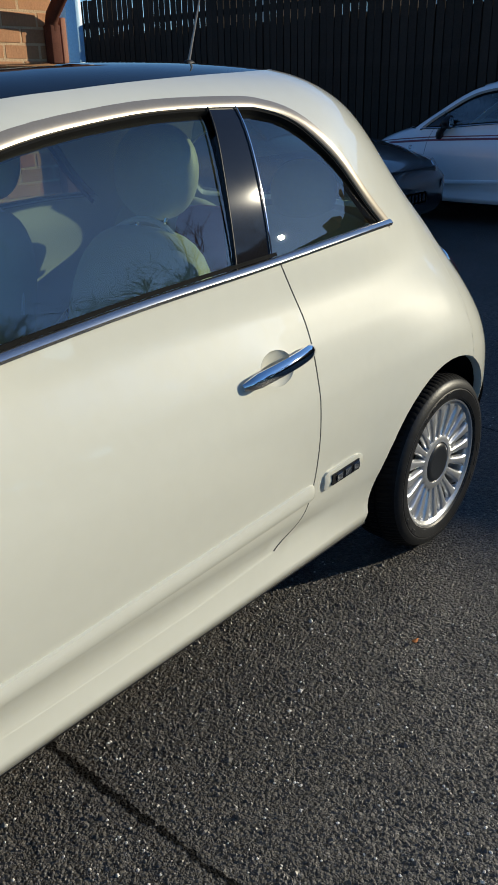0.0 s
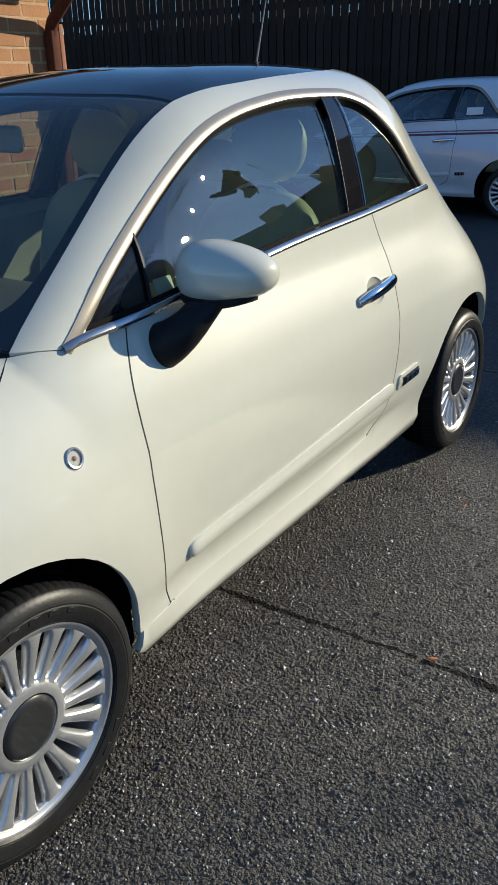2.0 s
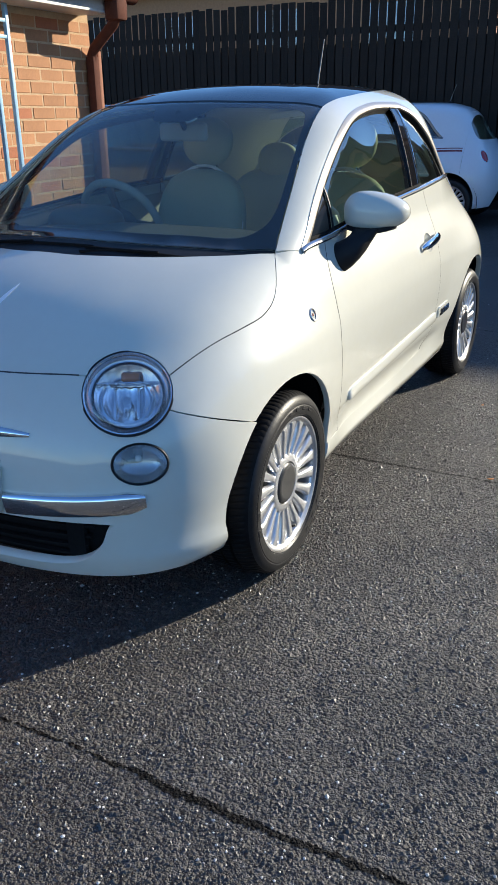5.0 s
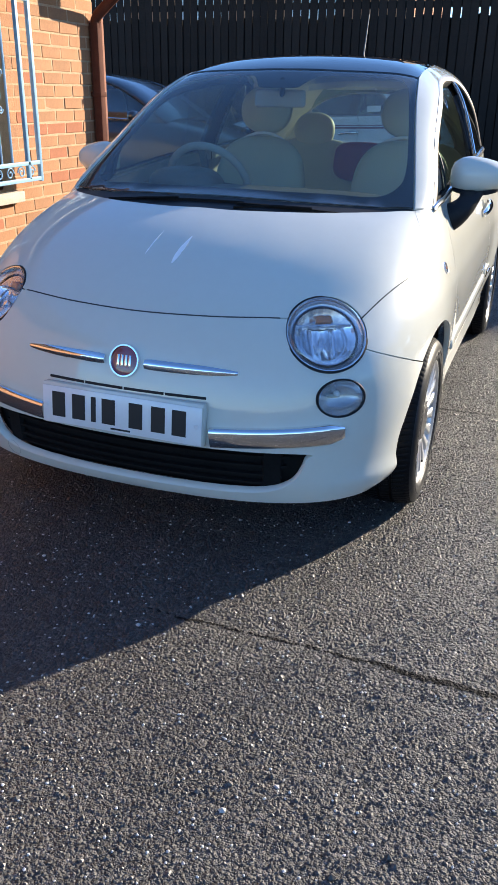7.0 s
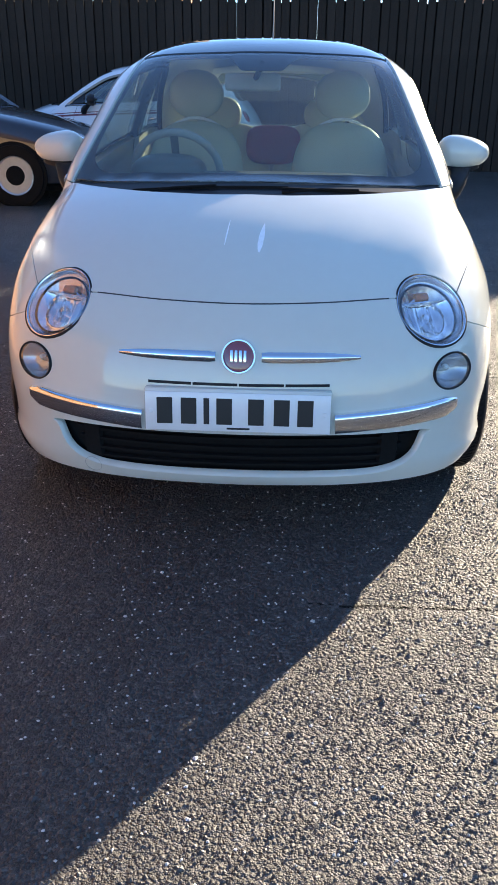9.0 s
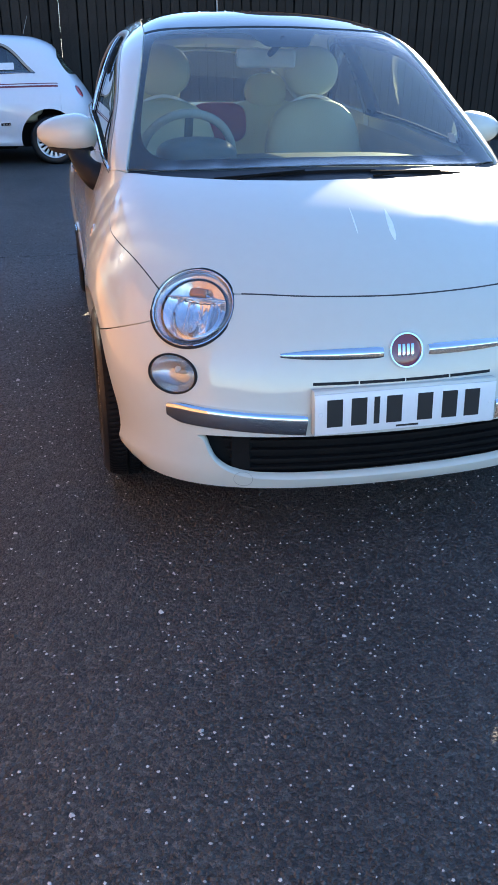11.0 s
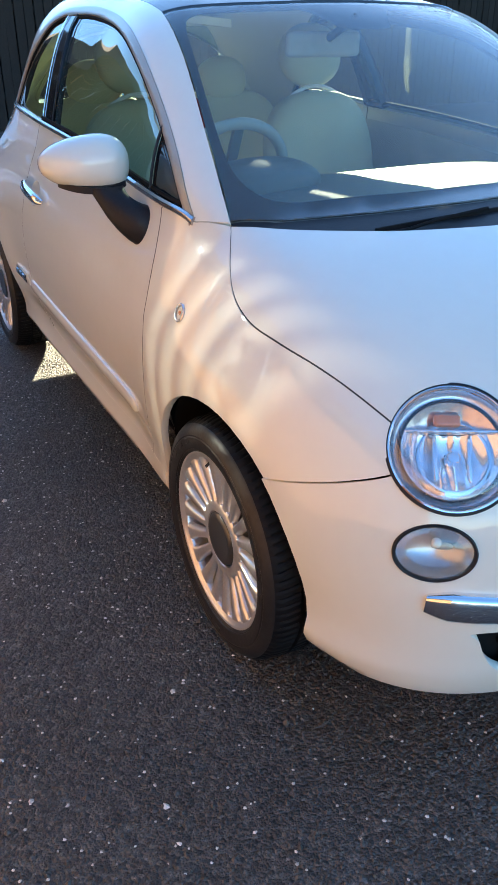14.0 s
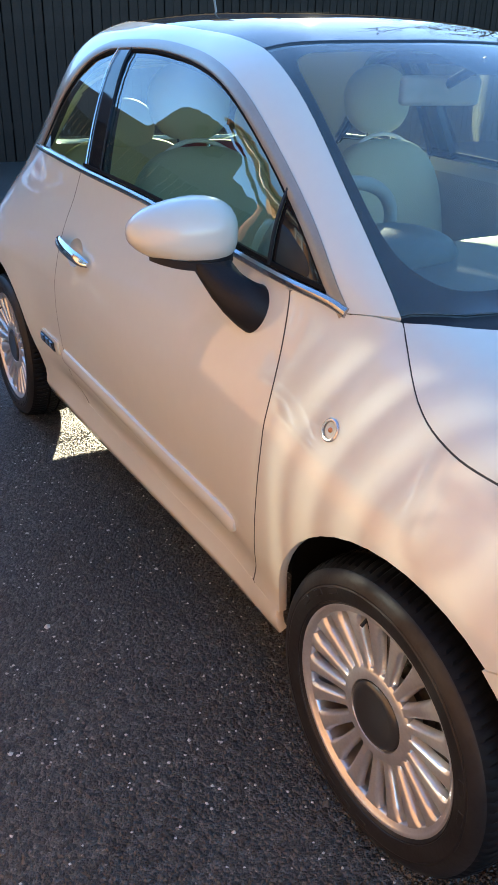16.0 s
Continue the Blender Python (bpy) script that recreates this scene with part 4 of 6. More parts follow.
    for x in (-.245, .245):
        part("plate_screw", moved(lathe([(0, .0045), (.006, .004), (.007, .003)], 16), m @ Matrix.Translation((x, 0, 0))), PLATE, plate)
    for k in range(4):
        xs = np.linspace(-.256 + .129 * k, -.256 + .129 * k + .125, 8)
        p, n = lift(NOSE_WRAP, NOSE_WRAP.uv(np.array([(x, -.65, .517) for x in xs])))
        part("air_slot", ribbon(p, n, [(-.004, -.004), (.004, -.004), (.004, .0012), (-.004, .0012)]), BLACK, bumper, "narrow dark air slot")
    # flanks
    for s in (1, -1):
        door_f, door_r = spline(side_uv(DOOR_FRONT), 6), spline(side_uv(DOOR_REAR), 6)
        belt, dlo_top = spline(side_uv(BELT), 6), spline(side_uv(DLO_TOP), 6)
        belt_door = belt[(belt[:, 0] > .44) & (belt[:, 0] < 1.60)]
        door_low = side_uv([(1.2, .318), (.8, .312)])
        door = np.vstack([door_f[::-1], belt_door, door_r, door_low])
        handle_hole = SIDE.uv(disc((.772, 1.505, .818), (1, 0, .3), .058, .042, 32))
        dlo = np.vstack([belt, dlo_top[1:-1]])
        f_arch, r_arch = side_uv(arch(-.015, .305, .334)), side_uv(arch(2.268, .292, .362))
        lamp_uv = SIDE.uv(lamp_holes[1])
        # front wing
        wing = np.vstack([belt[belt[:, 0] < .435][::-1], side_uv([(.675, .22, .957)]), SIDE.uv(side3)[::-1], SIDE.uv(seam3[:-2]), side_uv([(-.1, .45), (.2, .30), (.33, .30), (.38, .306)]), door_f[::-1]])
        w = panel("front_wing", SIDE, wing, PAINT, car, [lamp_uv, f_arch], sgn=s, flange=.02, shrink=.0013)
        m = facing(*[q[0] * (s, 1, 1) for q in lift(SIDE, side_uv([(.196, .774)]))])
        rep = part("side_repeater", moved(lathe([(.021, -.004), (.0215, .002), (.019, .004), (.0165, .0035), (.016, -.004)], 32, closed=True), m), BEZEL, w, "round side repeater lamp")
        part("repeater_lens", moved(lathe([(0, .006), (.009, .0055), (.0162, .003)], 28), m), LENS, rep)
        part("repeater_back", moved(lathe([(0, -.004), (.008, -.002), (.0162, .0005)], 28), m), SATIN, rep)
        part("repeater_bulb", moved(blob((0, 0, .001), (.005, .005, .003), 2, 12, 8), m), BULB, rep)
        # door
        d = panel("door", SIDE, door, PAINT, car, [handle_hole], sgn=s, gap=.034, shrink=.0034)
        # The door gaps get the same painted shade.
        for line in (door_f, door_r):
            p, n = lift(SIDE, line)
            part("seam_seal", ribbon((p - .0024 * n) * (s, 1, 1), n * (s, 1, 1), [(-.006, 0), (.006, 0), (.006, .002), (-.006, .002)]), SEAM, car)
        # Paint-coloured strip added behind the lower door gap to keep it from darkening.
        p, n = lift(SIDE, spline(side_uv([(1.49, .331), (1.2, .318), (.8, .312), (.45, .311)]), 10))
        part("sill_step", ribbon((p - .0026 * n) * (s, 1, 1), n * (s, 1, 1), [(-.008, 0), (.008, 0), (.008, .0012), (-.008, .0012)]), PAINT, car)
        pc, nc = lift(SIDE, handle_hole)
        mid = pc.mean(0) - .022 * nc.mean(0)
        verts, faces = [], []
        for k in range(6):
            fct = k / 5
            for q, nn in zip(pc, nc):
                e = q + (mid - q) * (1 - math.cos(fct * math.pi / 2))
                dep = .024 * math.sin(fct * math.pi / 2)
                verts.append((mid + (q - mid) * math.cos(fct * math.pi / 2) ** .8 * 1.0 - (.0 if k == 0 else 1) * nn * dep * .3) * (s, 1, 1))
        L = len(pc)
        for k in range(5):
            faces += [(k * L + i, k * L + (i + 1) % L, (k + 1) * L + (i + 1) % L, (k + 1) * L + i) for i in range(L)]
        if s > 0:
            faces = [fc[::-1] for fc in faces]
        mesh_object("handle_recess", verts, faces, PAINT, d)
        hp, hn = on_side([(1.375, .806), (1.44, .813), (1.51, .819), (1.58, .825), (1.642, .831)], s, 5)
        arc = np.array([.006 + .026 * math.sin(math.pi * min(1, max(0, i / (len(hp) - 1)))) ** .55 for i in range(len(hp))])[:, None]
        part("door_handle", ribbon(hp + arc * hn, hn, [(-.016, -.007), (0, -.009), (.016, -.007), (.0165, 0), (.010, .006), (0, .008), (-.010, .006), (-.0165, 0)], sizes=np.array([.45] + [min(1, .6 + .14 * min(i, len(hp) - 1 - i)) for i in range(1, len(hp) - 1)] + [.45])), CHROME, d, "chrome door handle")
        mp, mn = on_side([(.495, .420), (.8, .431), (1.1, .445), (1.4, .459), (1.612, .469)], s, 8)
        mp, mn = (np.vstack([q[0], q[0] + .10 * (q[1] - q[0]), q[0] + .32 * (q[1] - q[0]), q[0] + .62 * (q[1] - q[0]), q[1:-1], q[-1] + .5 * (q[-2] - q[-1]), q[-1] + .15 * (q[-2] - q[-1]), q[-1]]) for q in (mp, mn))
        part("side_moulding", ribbon(mp, mn, [(-.0235 * s, -.006), (.0235 * s, -.006), (.0230 * s, .006), (.0205 * s, .0105), (.012 * s, .0130), (0, .0128), (-.012 * s, .0105), (-.0205 * s, .006)], sizes=np.array([.40, .66, .88, .98] + [1] * (len(mp) - 7) + [.97, .85, .6])), PAINT, d, "ivory rubbing strip")
        panel("door_card", SIDE, inset(door, .03), GREYSEAT, d, sgn=s, offset=-.07, flange=0, gap=.09)
        # body side: pillar, roof rail, rear quarter and sill in one pressing
        cut = [(half_width(np.array(2.42), np.array(z)), 2.42, z) for z in (.22, .5, .8, .95)]
        ang = np.linspace(side_uv([cut[-1]])[0, 1] + .05, .75 * math.pi / 2, 12)
        tail_cut = np.vstack([side_uv(cut), np.stack([0 * ang + 2.42, ang], 1)])
        outline = np.vstack([SIDE.uv(pillar3), SIDE.uv(roof3)[1:], tail_cut[::-1], side_uv([(1.95, .212), (1.2, .212), (.6, .212), (.36, .212), (.31, .25), (.33, .306), (.40, .306)]), door_f[::-1], belt[belt[:, 0] < .43][::-1], side_uv([(.675, .22, .957)])])
        b = panel("body_side", SIDE, outline, PAINT, car, [inset(door, -.0016), dlo, r_arch], sgn=s, gap=.028, shrink=.001, flange=.02)
        bp, bn = on_side([(1.655, .474), (1.70, .475), (1.76, .479), (1.822, .484)], s, 5)
        part("badge_plinth", ribbon(bp, bn, [(-.026, -.003), (.026, -.003), (.026, .006), (0, .010), (-.026, .006)], sizes=np.array([.75] + [1] * (len(bp) - 3) + [.8, .5])), PAINT, b)
        badge = part("side_badge", ribbon(bp[3:-2] + .0085 * bn[3:-2], bn[3:-2], [(-.016, 0), (.016, 0), (.016, .0035), (-.016, .0035)]), PIANO, b, "small dark side badge with chrome bars")
        for k in (5, 8, 11):
            part("badge_bar", ribbon(bp[k:k + 3] + .0115 * bn[k:k + 3], bn[k:k + 3], [(-.010, 0), (.010, 0), (.010, .003), (-.010, .003)]), CHROME, badge)
        part("sill_edge", tube(on_side([(.36, .214), (.8, .213), (1.4, .213), (1.93, .213)], s, 6)[0] - (s * .006, 0, 0), .007, 8), BLACK, b)
        # side glass and its trim
        g = panel("side_window", SIDE, inset(dlo, -.004), GLASS, car, sgn=s, offset=-.0085, flange=.004, shrink=0, gap=.05, label="tinted side window glass", lean=.11 if s > 0 else .03)
        pil = side_uv([(.69, 1.452, 1.03), (.69, 1.583, 1.036), (.52, 1.64, 1.392), (.52, 1.548, 1.392)])
        panel("centre_pillar", SIDE, pil, PIANO, car, sgn=s, offset=-.006, gap=.05, label="gloss black door pillar")
        for q, mat in (([(.69, 1.457, 1.035), (.62, 1.497, 1.22), (.52, 1.548, 1.388)], BLACK), ([(.69, 1.581, 1.04), (.62, 1.610, 1.22), (.52, 1.636, 1.388)], CHROME)):
            qp, qn = on_side(q, s, 8, -.004)
            part("pillar_trim", ribbon(qp, qn, [(-.0016, 0), (.0016, 0), (.0012, .003), (-.0012, .003)]), mat, g)
        corner = np.vstack([belt[(belt[:, 0] < .52)], side_uv([(.706, .523, .99), (.652, .535, 1.125), (.657, .458, 1.092), (.678, .36, 1.02)])])
        panel("window_corner", SIDE, corner, PIANO, car, sgn=s, offset=-.006, shrink=0, gap=.04, label="gloss black window corner")
        qp, qn = on_side([(.706, .523, .985), (.652, .536, 1.125)], s, 8, -.003)
        part("corner_trim", ribbon(qp, qn, [(-.004, 0), (.004, 0), (.003, .005), (-.003, .005)]), BLACK, g)
        tp, tn = on_side(DLO_TOP, s, 5, -.002)
        part("upper_trim", ribbon(tp, tn, [(.0035 * s, -.006), (-.026 * s, -.010), (-.026 * s, -.0015), (-.021 * s, .0022), (-.010 * s, .0045), (.0025 * s, .0042)]), SATIN, g, "satin window surround")
        part("glass_run", ribbon(tp, tn, [(-.018 * s, -.030), (-.0315 * s, -.032), (-.0315 * s, -.0065), (-.018 * s, -.0045)]), UNDER, g, "black rubber glass run")
        tp, tn = on_side(BELT, s, 6, .001)
        part("belt_trim", ribbon(tp, tn, [(-.011, -.006), (.011, -.006), (.009, .004), (.003, .0075), (-.004, .006), (-.009, .002)]), BELT_CHROME, g, "chrome strip under the windows")
        tp, tn = on_side([(y, z + .016) for y, z in BELT[1:]][:-1], s, 6, -.004)
        part("belt_seal", ribbon(tp, tn, [(-.0045, -.006), (.0045, -.006), (.004, .003), (-.004, .003)]), UNDER, g)
        # wing mirror
        shell, MX = bmesh.new(), .800 if s > 0 else .818
        nu, nv = 32, 20
        rows = []
        for j in range(nv + 1):
            a = math.pi * j / nv
            row = []
            for i in range(nu):
                t = 2 * math.pi * i / nu
                cx, cz = math.cos(t), math.sin(t)
                ex = .112 * (1.0 if cx > 0 else .92) * math.copysign(abs(cx) ** .86, cx)
                ez = (.064 if cz > 0 else .066) * math.copysign(abs(cz) ** .82, cz)
                dep, k = -math.cos(a), math.sin(a) ** .80
                yy = .078 * dep if dep < 0 else .030 * dep ** .35
                row.append(shell.verts.new((s * (MX + ex * k), .660 + yy + .22 * ex * k, 1.034 + ez * k * (1.03 - .26 * ex * k / .112))))
            rows.append(row)
        for a, b2 in zip(rows, rows[1:]):
            for i in range(nu):
                shell.faces.new((a[i], a[(i + 1) % nu], b2[(i + 1) % nu], b2[i]))
        bmesh.ops.remove_doubles(shell, verts=shell.verts, dist=1e-5)
        mir = part("wing_mirror", shell, PAINT, car, "ivory wing mirror on a black arm")
        part("mirror_glass", moved(blob((0, 0, 0), (.088, .004, .048), 3, 28, 14), Matrix.Translation((s * (MX + .003), .694, 1.036)) @ Matrix.Rotation(radians(12 * s), 4, "Z")), MIRROR, mir)
        lip = [(s * (MX + (.074 if math.cos(t) > 0 else .088) * math.cos(t)), .643 + .042 * math.sin(t) * (1 if math.sin(t) > 0 else 1.25) + .022 * math.cos(t), .981 + .012 * abs(math.cos(t)) ** 2) for t in (2 * math.pi * i / 40 for i in range(40))]
        bm = bmesh.new()
        lo_r = [bm.verts.new((x, y, z - .012)) for x, y, z in lip]
        hi_r = [bm.verts.new((x + s * .001, y, z + .004)) for x, y, z in lip]
        bm.faces.new(lo_r), bm.faces.new(hi_r)
        for i in range(40):
            bm.faces.new((lo_r[i], lo_r[(i + 1) % 40], hi_r[(i + 1) % 40], hi_r[i]))
        part("mirror_base_rim", bm, BLACK, mir)
        bm, rings = bmesh.new(), []
        base_p, base_n = lift(SIDE, side_uv([(.522, .897)]))
        foot = [(.522 + .045 * math.cos(t), .897 + .048 * math.sin(t)) for t in (2 * math.pi * i / 24 for i in range(24))]
        fp, fn = lift(SIDE, side_uv(foot))
        head = np.array([(.787 + .045 * math.cos(t + 2.6), .612 + .036 * math.sin(t + 2.6), .984) for t in (2 * math.pi * i / 24 for i in range(24))])
        best = min(range(24), key=lambda k: sum(np.linalg.norm(fp[i] - head[(i + k) % 24]) for i in range(24)))
        head = np.roll(head, -best, 0)
        for q in (-.05, .10, .17, .3, .5, .75, 1.0):
            e = max(q, 0) ** 1.15
            out = .030 * math.sin(math.pi * min(1, max(q, 0) * 1.6) / 2) * (1 - max(q, 0)) * 1.5
            mid_f = fp.mean(0)
            ring = (mid_f + (fp - mid_f) * (1.0 if q < .05 else .97)) * (1 - e) + head * e + fn * out - fn * (.01 if q < 0 else 0)
            rings.append([bm.verts.new((s * v[0], v[1], v[2])) for v in ring])
        for a, b2 in zip(rings, rings[1:]):
            for i in range(24):
                bm.faces.new((a[i], a[(i + 1) % 24], b2[(i + 1) % 24], b2[i]))
        bm.faces.new(rings[0]), bm.faces.new(rings[-1])
        part("mirror_arm", bm, BLACK, mir, "black mirror arm")
        # wheel housings
        for y0, z0, r in ((-.015, .305, .352), (2.268, .292, .378)):
            bm = bmesh.new()
            ra = [bm.verts.new((s * (float(half_width(np.array(y0 + r * math.cos(t)), np.array(z0 + r * math.sin(t)))) - (.03 if y0 > 1 else .045 + .12 * max(0, -math.cos(t)))), y0 + r * math.cos(t), z0 + r * math.sin(t))) for t in (-.25 + (math.pi + .5) * i / 30 for i in range(31))]
            rb = [bm.verts.new((s * .50, v.co.y, v.co.z)) for v in ra]
            for i in range(30):
                bm.faces.new((ra[i], ra[i + 1], rb[i + 1], rb[i]))
            bm.faces.new(rb)
            part("wheel_housing", bm, UNDER, car)
        for y0, x0 in ((0, .790), (2.30, .788)):
            wheel_parts(car, s * x0, y0, s)
        seat(car, s * .36, 1.16, "front_seat")
        part("rear_seat_back", blob((s * .30, 2.17, .80), (.29, .08, .27), 3.2, turn=(-12, 0, 0)), CREAM, car)
        part("rear_headrest", blob((s * .30, 2.20, 1.11), (.12, .05, .095), 2.3, turn=(-8, 0, 0)), CREAM, car)
    # wipers
    for x0, x1 in ((-.40, .12), (.10, .56)):
        xs = np.linspace(x0, x1, 12)
        wp, wn = lift(TOP, np.stack([xs, -.035 + .19 * xs * xs + .02 * (xs - x0)], 1))
        w = part("wiper", ribbon(wp - .012 * wn, wn, [(-.005, 0), (.005, 0), (.002, .008), (-.002, .008)]), UNDER, car, "black windscreen wiper")
        part("wiper_arm", tube([wp[6] - .002 * wn[6], wp[3] - .004 * wn[3] + np.array((0, -.015, 0)), wp[0] + np.array((0, -.03, -.016))], .004, 6), UNDER, w)
    # tail
    ang = np.linspace(-.42, .75 * math.pi / 2, 26)
    tp, tn = lift(SIDE, np.stack([0 * ang + 2.42, ang], 1))
    # Unseen lower edge, cut high to let sunlight reach the ground beside the wheel.
    uv = np.vstack([np.array([[0, .46], [.36, .46], [.43, .36], [.50, .24]]), np.array([[TAIL_WRAP.uv(tp[:1])[0, 0], .21]]), TAIL_WRAP.uv(tp)])
    uv[-1, 0] = 0
    uv = np.vstack([uv, (uv * (-1, 1))[::-1][1:-1]])
    win = [(0, 2.62, 1.03), (.38, 2.56, 1.03), (.455, 2.50, 1.06), (.42, 2.45, 1.2), (.34, 2.40, 1.31), (.28, 2.42, 1.325), (0, 2.44, 1.33)]
    wuv = spline(TAIL_WRAP.uv(np.array(win)), 5)
    wuv = np.vstack([wuv, (wuv * (-1, 1))[::-1][1:-1]])
    tail = panel("tailgate", TAIL_WRAP, uv, PAINT, car, [wuv] + [TAIL_WRAP.uv(arch(2.268, .292, .362) * (sd, 1, 1)) for sd in (1, -1)], gap=.045, shrink=.001)
    panel("rear_window", TAIL_WRAP, inset(wuv, -.003), GLASS, tail, offset=-.006, flange=.004, shrink=0, gap=.06)
    for s in (1, -1):
        p, n = lift(SIDE, side_uv([(.58, 2.655, .84)]))
        lamp = part("tail_lamp", moved(lathe([(0, .016), (.03, .014), (.05, .008), (.056, -.006)], 32), facing(p[0] * (s, 1, 1), n[0] * (s, 1, 1)) @ Matrix.Diagonal((.8, 1.45, 1, 1))), RED_LENS, car, "upright red tail lamp")
        part("lamp_ring", moved(lathe([(.056, -.008), (.058, .004), (.054, .007)], 32), facing(p[0] * (s, 1, 1), n[0] * (s, 1, 1)) @ Matrix.Diagonal((.8, 1.45, 1, 1))), CHROME, lamp)
    sp = bmesh.new()
    rows = []
    for x in np.linspace(-.34, .34, 15):
        z = 1.372 - .22 * x * x
        y = 2.33 - .5 * x * x
        rows.append([sp.verts.new(c) for c in ((x, y - .10, z + .002), (x, y + .0, z + .004), (x, y + .055, z - .004), (x, y + .052, z - .014), (x, y + .0, z - .03), (x, y - .10, z - .03))])
    for a, b in zip(rows, rows[1:]):
        for i in range(6):
            sp.faces.new((a[i], a[(i + 1) % 6], b[(i + 1) % 6], b[i]))
    sp.faces.new(rows[0]), sp.faces.new(rows[-1])
    part("roof_spoiler", sp, PAINT, tail)
    # floor pan, bulkhead and cabin
    part("floor_pan", box((-.60, -.42, .17), (.60, 1.86, .36), .05), UNDER, car)
    # Unseen floor, raised to let the same sunlight pass under.
    part("boot_floor", box((-.52, 1.80, .50), (.52, 2.72, .56), .02), UNDER, car)
    part("bulkhead", box((-.62, -.05, .30), (.62, .30, .86), .05), UNDER, car)
    part("dashboard", blob((0, .42, .83), (.64, .30, .135), 4.0, 40, 20), DASH, car, "grey dashboard")
    part("dash_fascia", blob((0, .66, .86), (.62, .10, .075), 3.5, 40, 16), PAINT, car, "ivory dashboard fascia")
    part("instrument_pod", blob((-.36, .56, .955), (.15, .12, .07), 2.6), DASH, car)
    wheel_m = Matrix.Translation((-.36, .80, .935)) @ Matrix.Rotation(radians(-62), 4, "X")
    ring = [wheel_m @ Vector((.182 * math.cos(t), .182 * math.sin(t), 0)) for t in (2 * math.pi * i / 48 for i in range(48))]
    st = part("steering_wheel", tube(ring, .0165, 10, closed=True), GREYSEAT, car, "grey leather steering wheel")
    part("steering_hub", moved(blob((0, 0, -.01), (.075, .065, .03), 2.6), wheel_m), DASH, st)
    for a in (0.1, math.pi - .1, -math.pi / 2):
        part("steering_spoke", moved(box((.05, -.016, -.012), (.175, .016, .006), .005), wheel_m @ Matrix.Rotation(a, 4, "Z")), DASH, st)
    part("rear_view_mirror", moved(box((-.115, -.014, -.034), (.115, .014, .034), .013, 3), Matrix.Translation((-.043, .80, 1.285)) @ Matrix.Rotation(radians(-8), 4, "Z")), GREYSEAT, car, "interior mirror")
    part("mirror_stalk", tube([(-.03, .79, 1.30), (0, .70, 1.352)], .012, 8), BLACK, car)
    part("rear_seat_base", blob((0, 1.95, .55), (.58, .24, .10), 3.5), CREAM, car)
    part("rear_seat_accent", blob((.01, 2.09, .955), (.155, .05, .105), 3.4, turn=(-12, 0, 0)), REDSEAT, car, "dark red seat centre")
    part("parcel_shelf", box((-.44, 2.22, .97), (.44, 2.46, .99), .008), DASH, car)
    part("glass_sticker", moved(box((-.03, -.018, 0), (.03, .018, .001)), facing((.676, .60, 1.005), (.93, 0, .35))), LABEL, car)
    return car


hero = build_car()

# ---- ground ----
yard = mesh_object("ground", [(-70, -70, 0), (70, -70, 0), (70, 70, 0), (-70, 70, 0)], [(0, 1, 2, 3)], TARMAC, smooth=False)
tagged(yard, "dark worn tarmac yard with fine stone chippings", "ground", kind="structure")


def joint(y0, x0, x1, seed):
    """A joint between two lengths of tarmac: a thin ragged film, worn through in places, its step's shadow painted in
    as dark colour.
    """
    rng = random.Random(seed)
    bm, rows, n = bmesh.new(), [], int((x1 - x0) / .006)
    for i in range(n + 1):
        x = x0 + (x1 - x0) * i / n
        c = y0 + .014 * noise.noise((x * 2.2, seed, 0)) + .008 * noise.noise((x * 11, seed, 5))
        w = (.0055 + .017 * max(0, .15 + noise.noise((x * 2.3, seed, 9))) + .008 * noise.noise((x * 37, seed, 2))) * min(1, .2 + 1.2 * (x - x0))
        lo, hi = w + rng.uniform(-.004, .004), w + rng.uniform(-.004, .004)
        rows.append([bm.verts.new((x, c - lo, .0008)), bm.verts.new((x, c + hi, .0008))] if lo + hi > .001 else None)
    for a, b in zip(rows, rows[1:]):
        if a and b:
            bm.faces.new((a[0], a[1], b[1], b[0]))
    part("tarmac_joint", bm, JOINT, yard, "dark joint across the tarmac with its step's shade painted in")


joint(.915, .2, 3.5, 1)
joint(-.958, .2, 3.5, 2)
joint(3.30, -2.2, 4.5, 3)


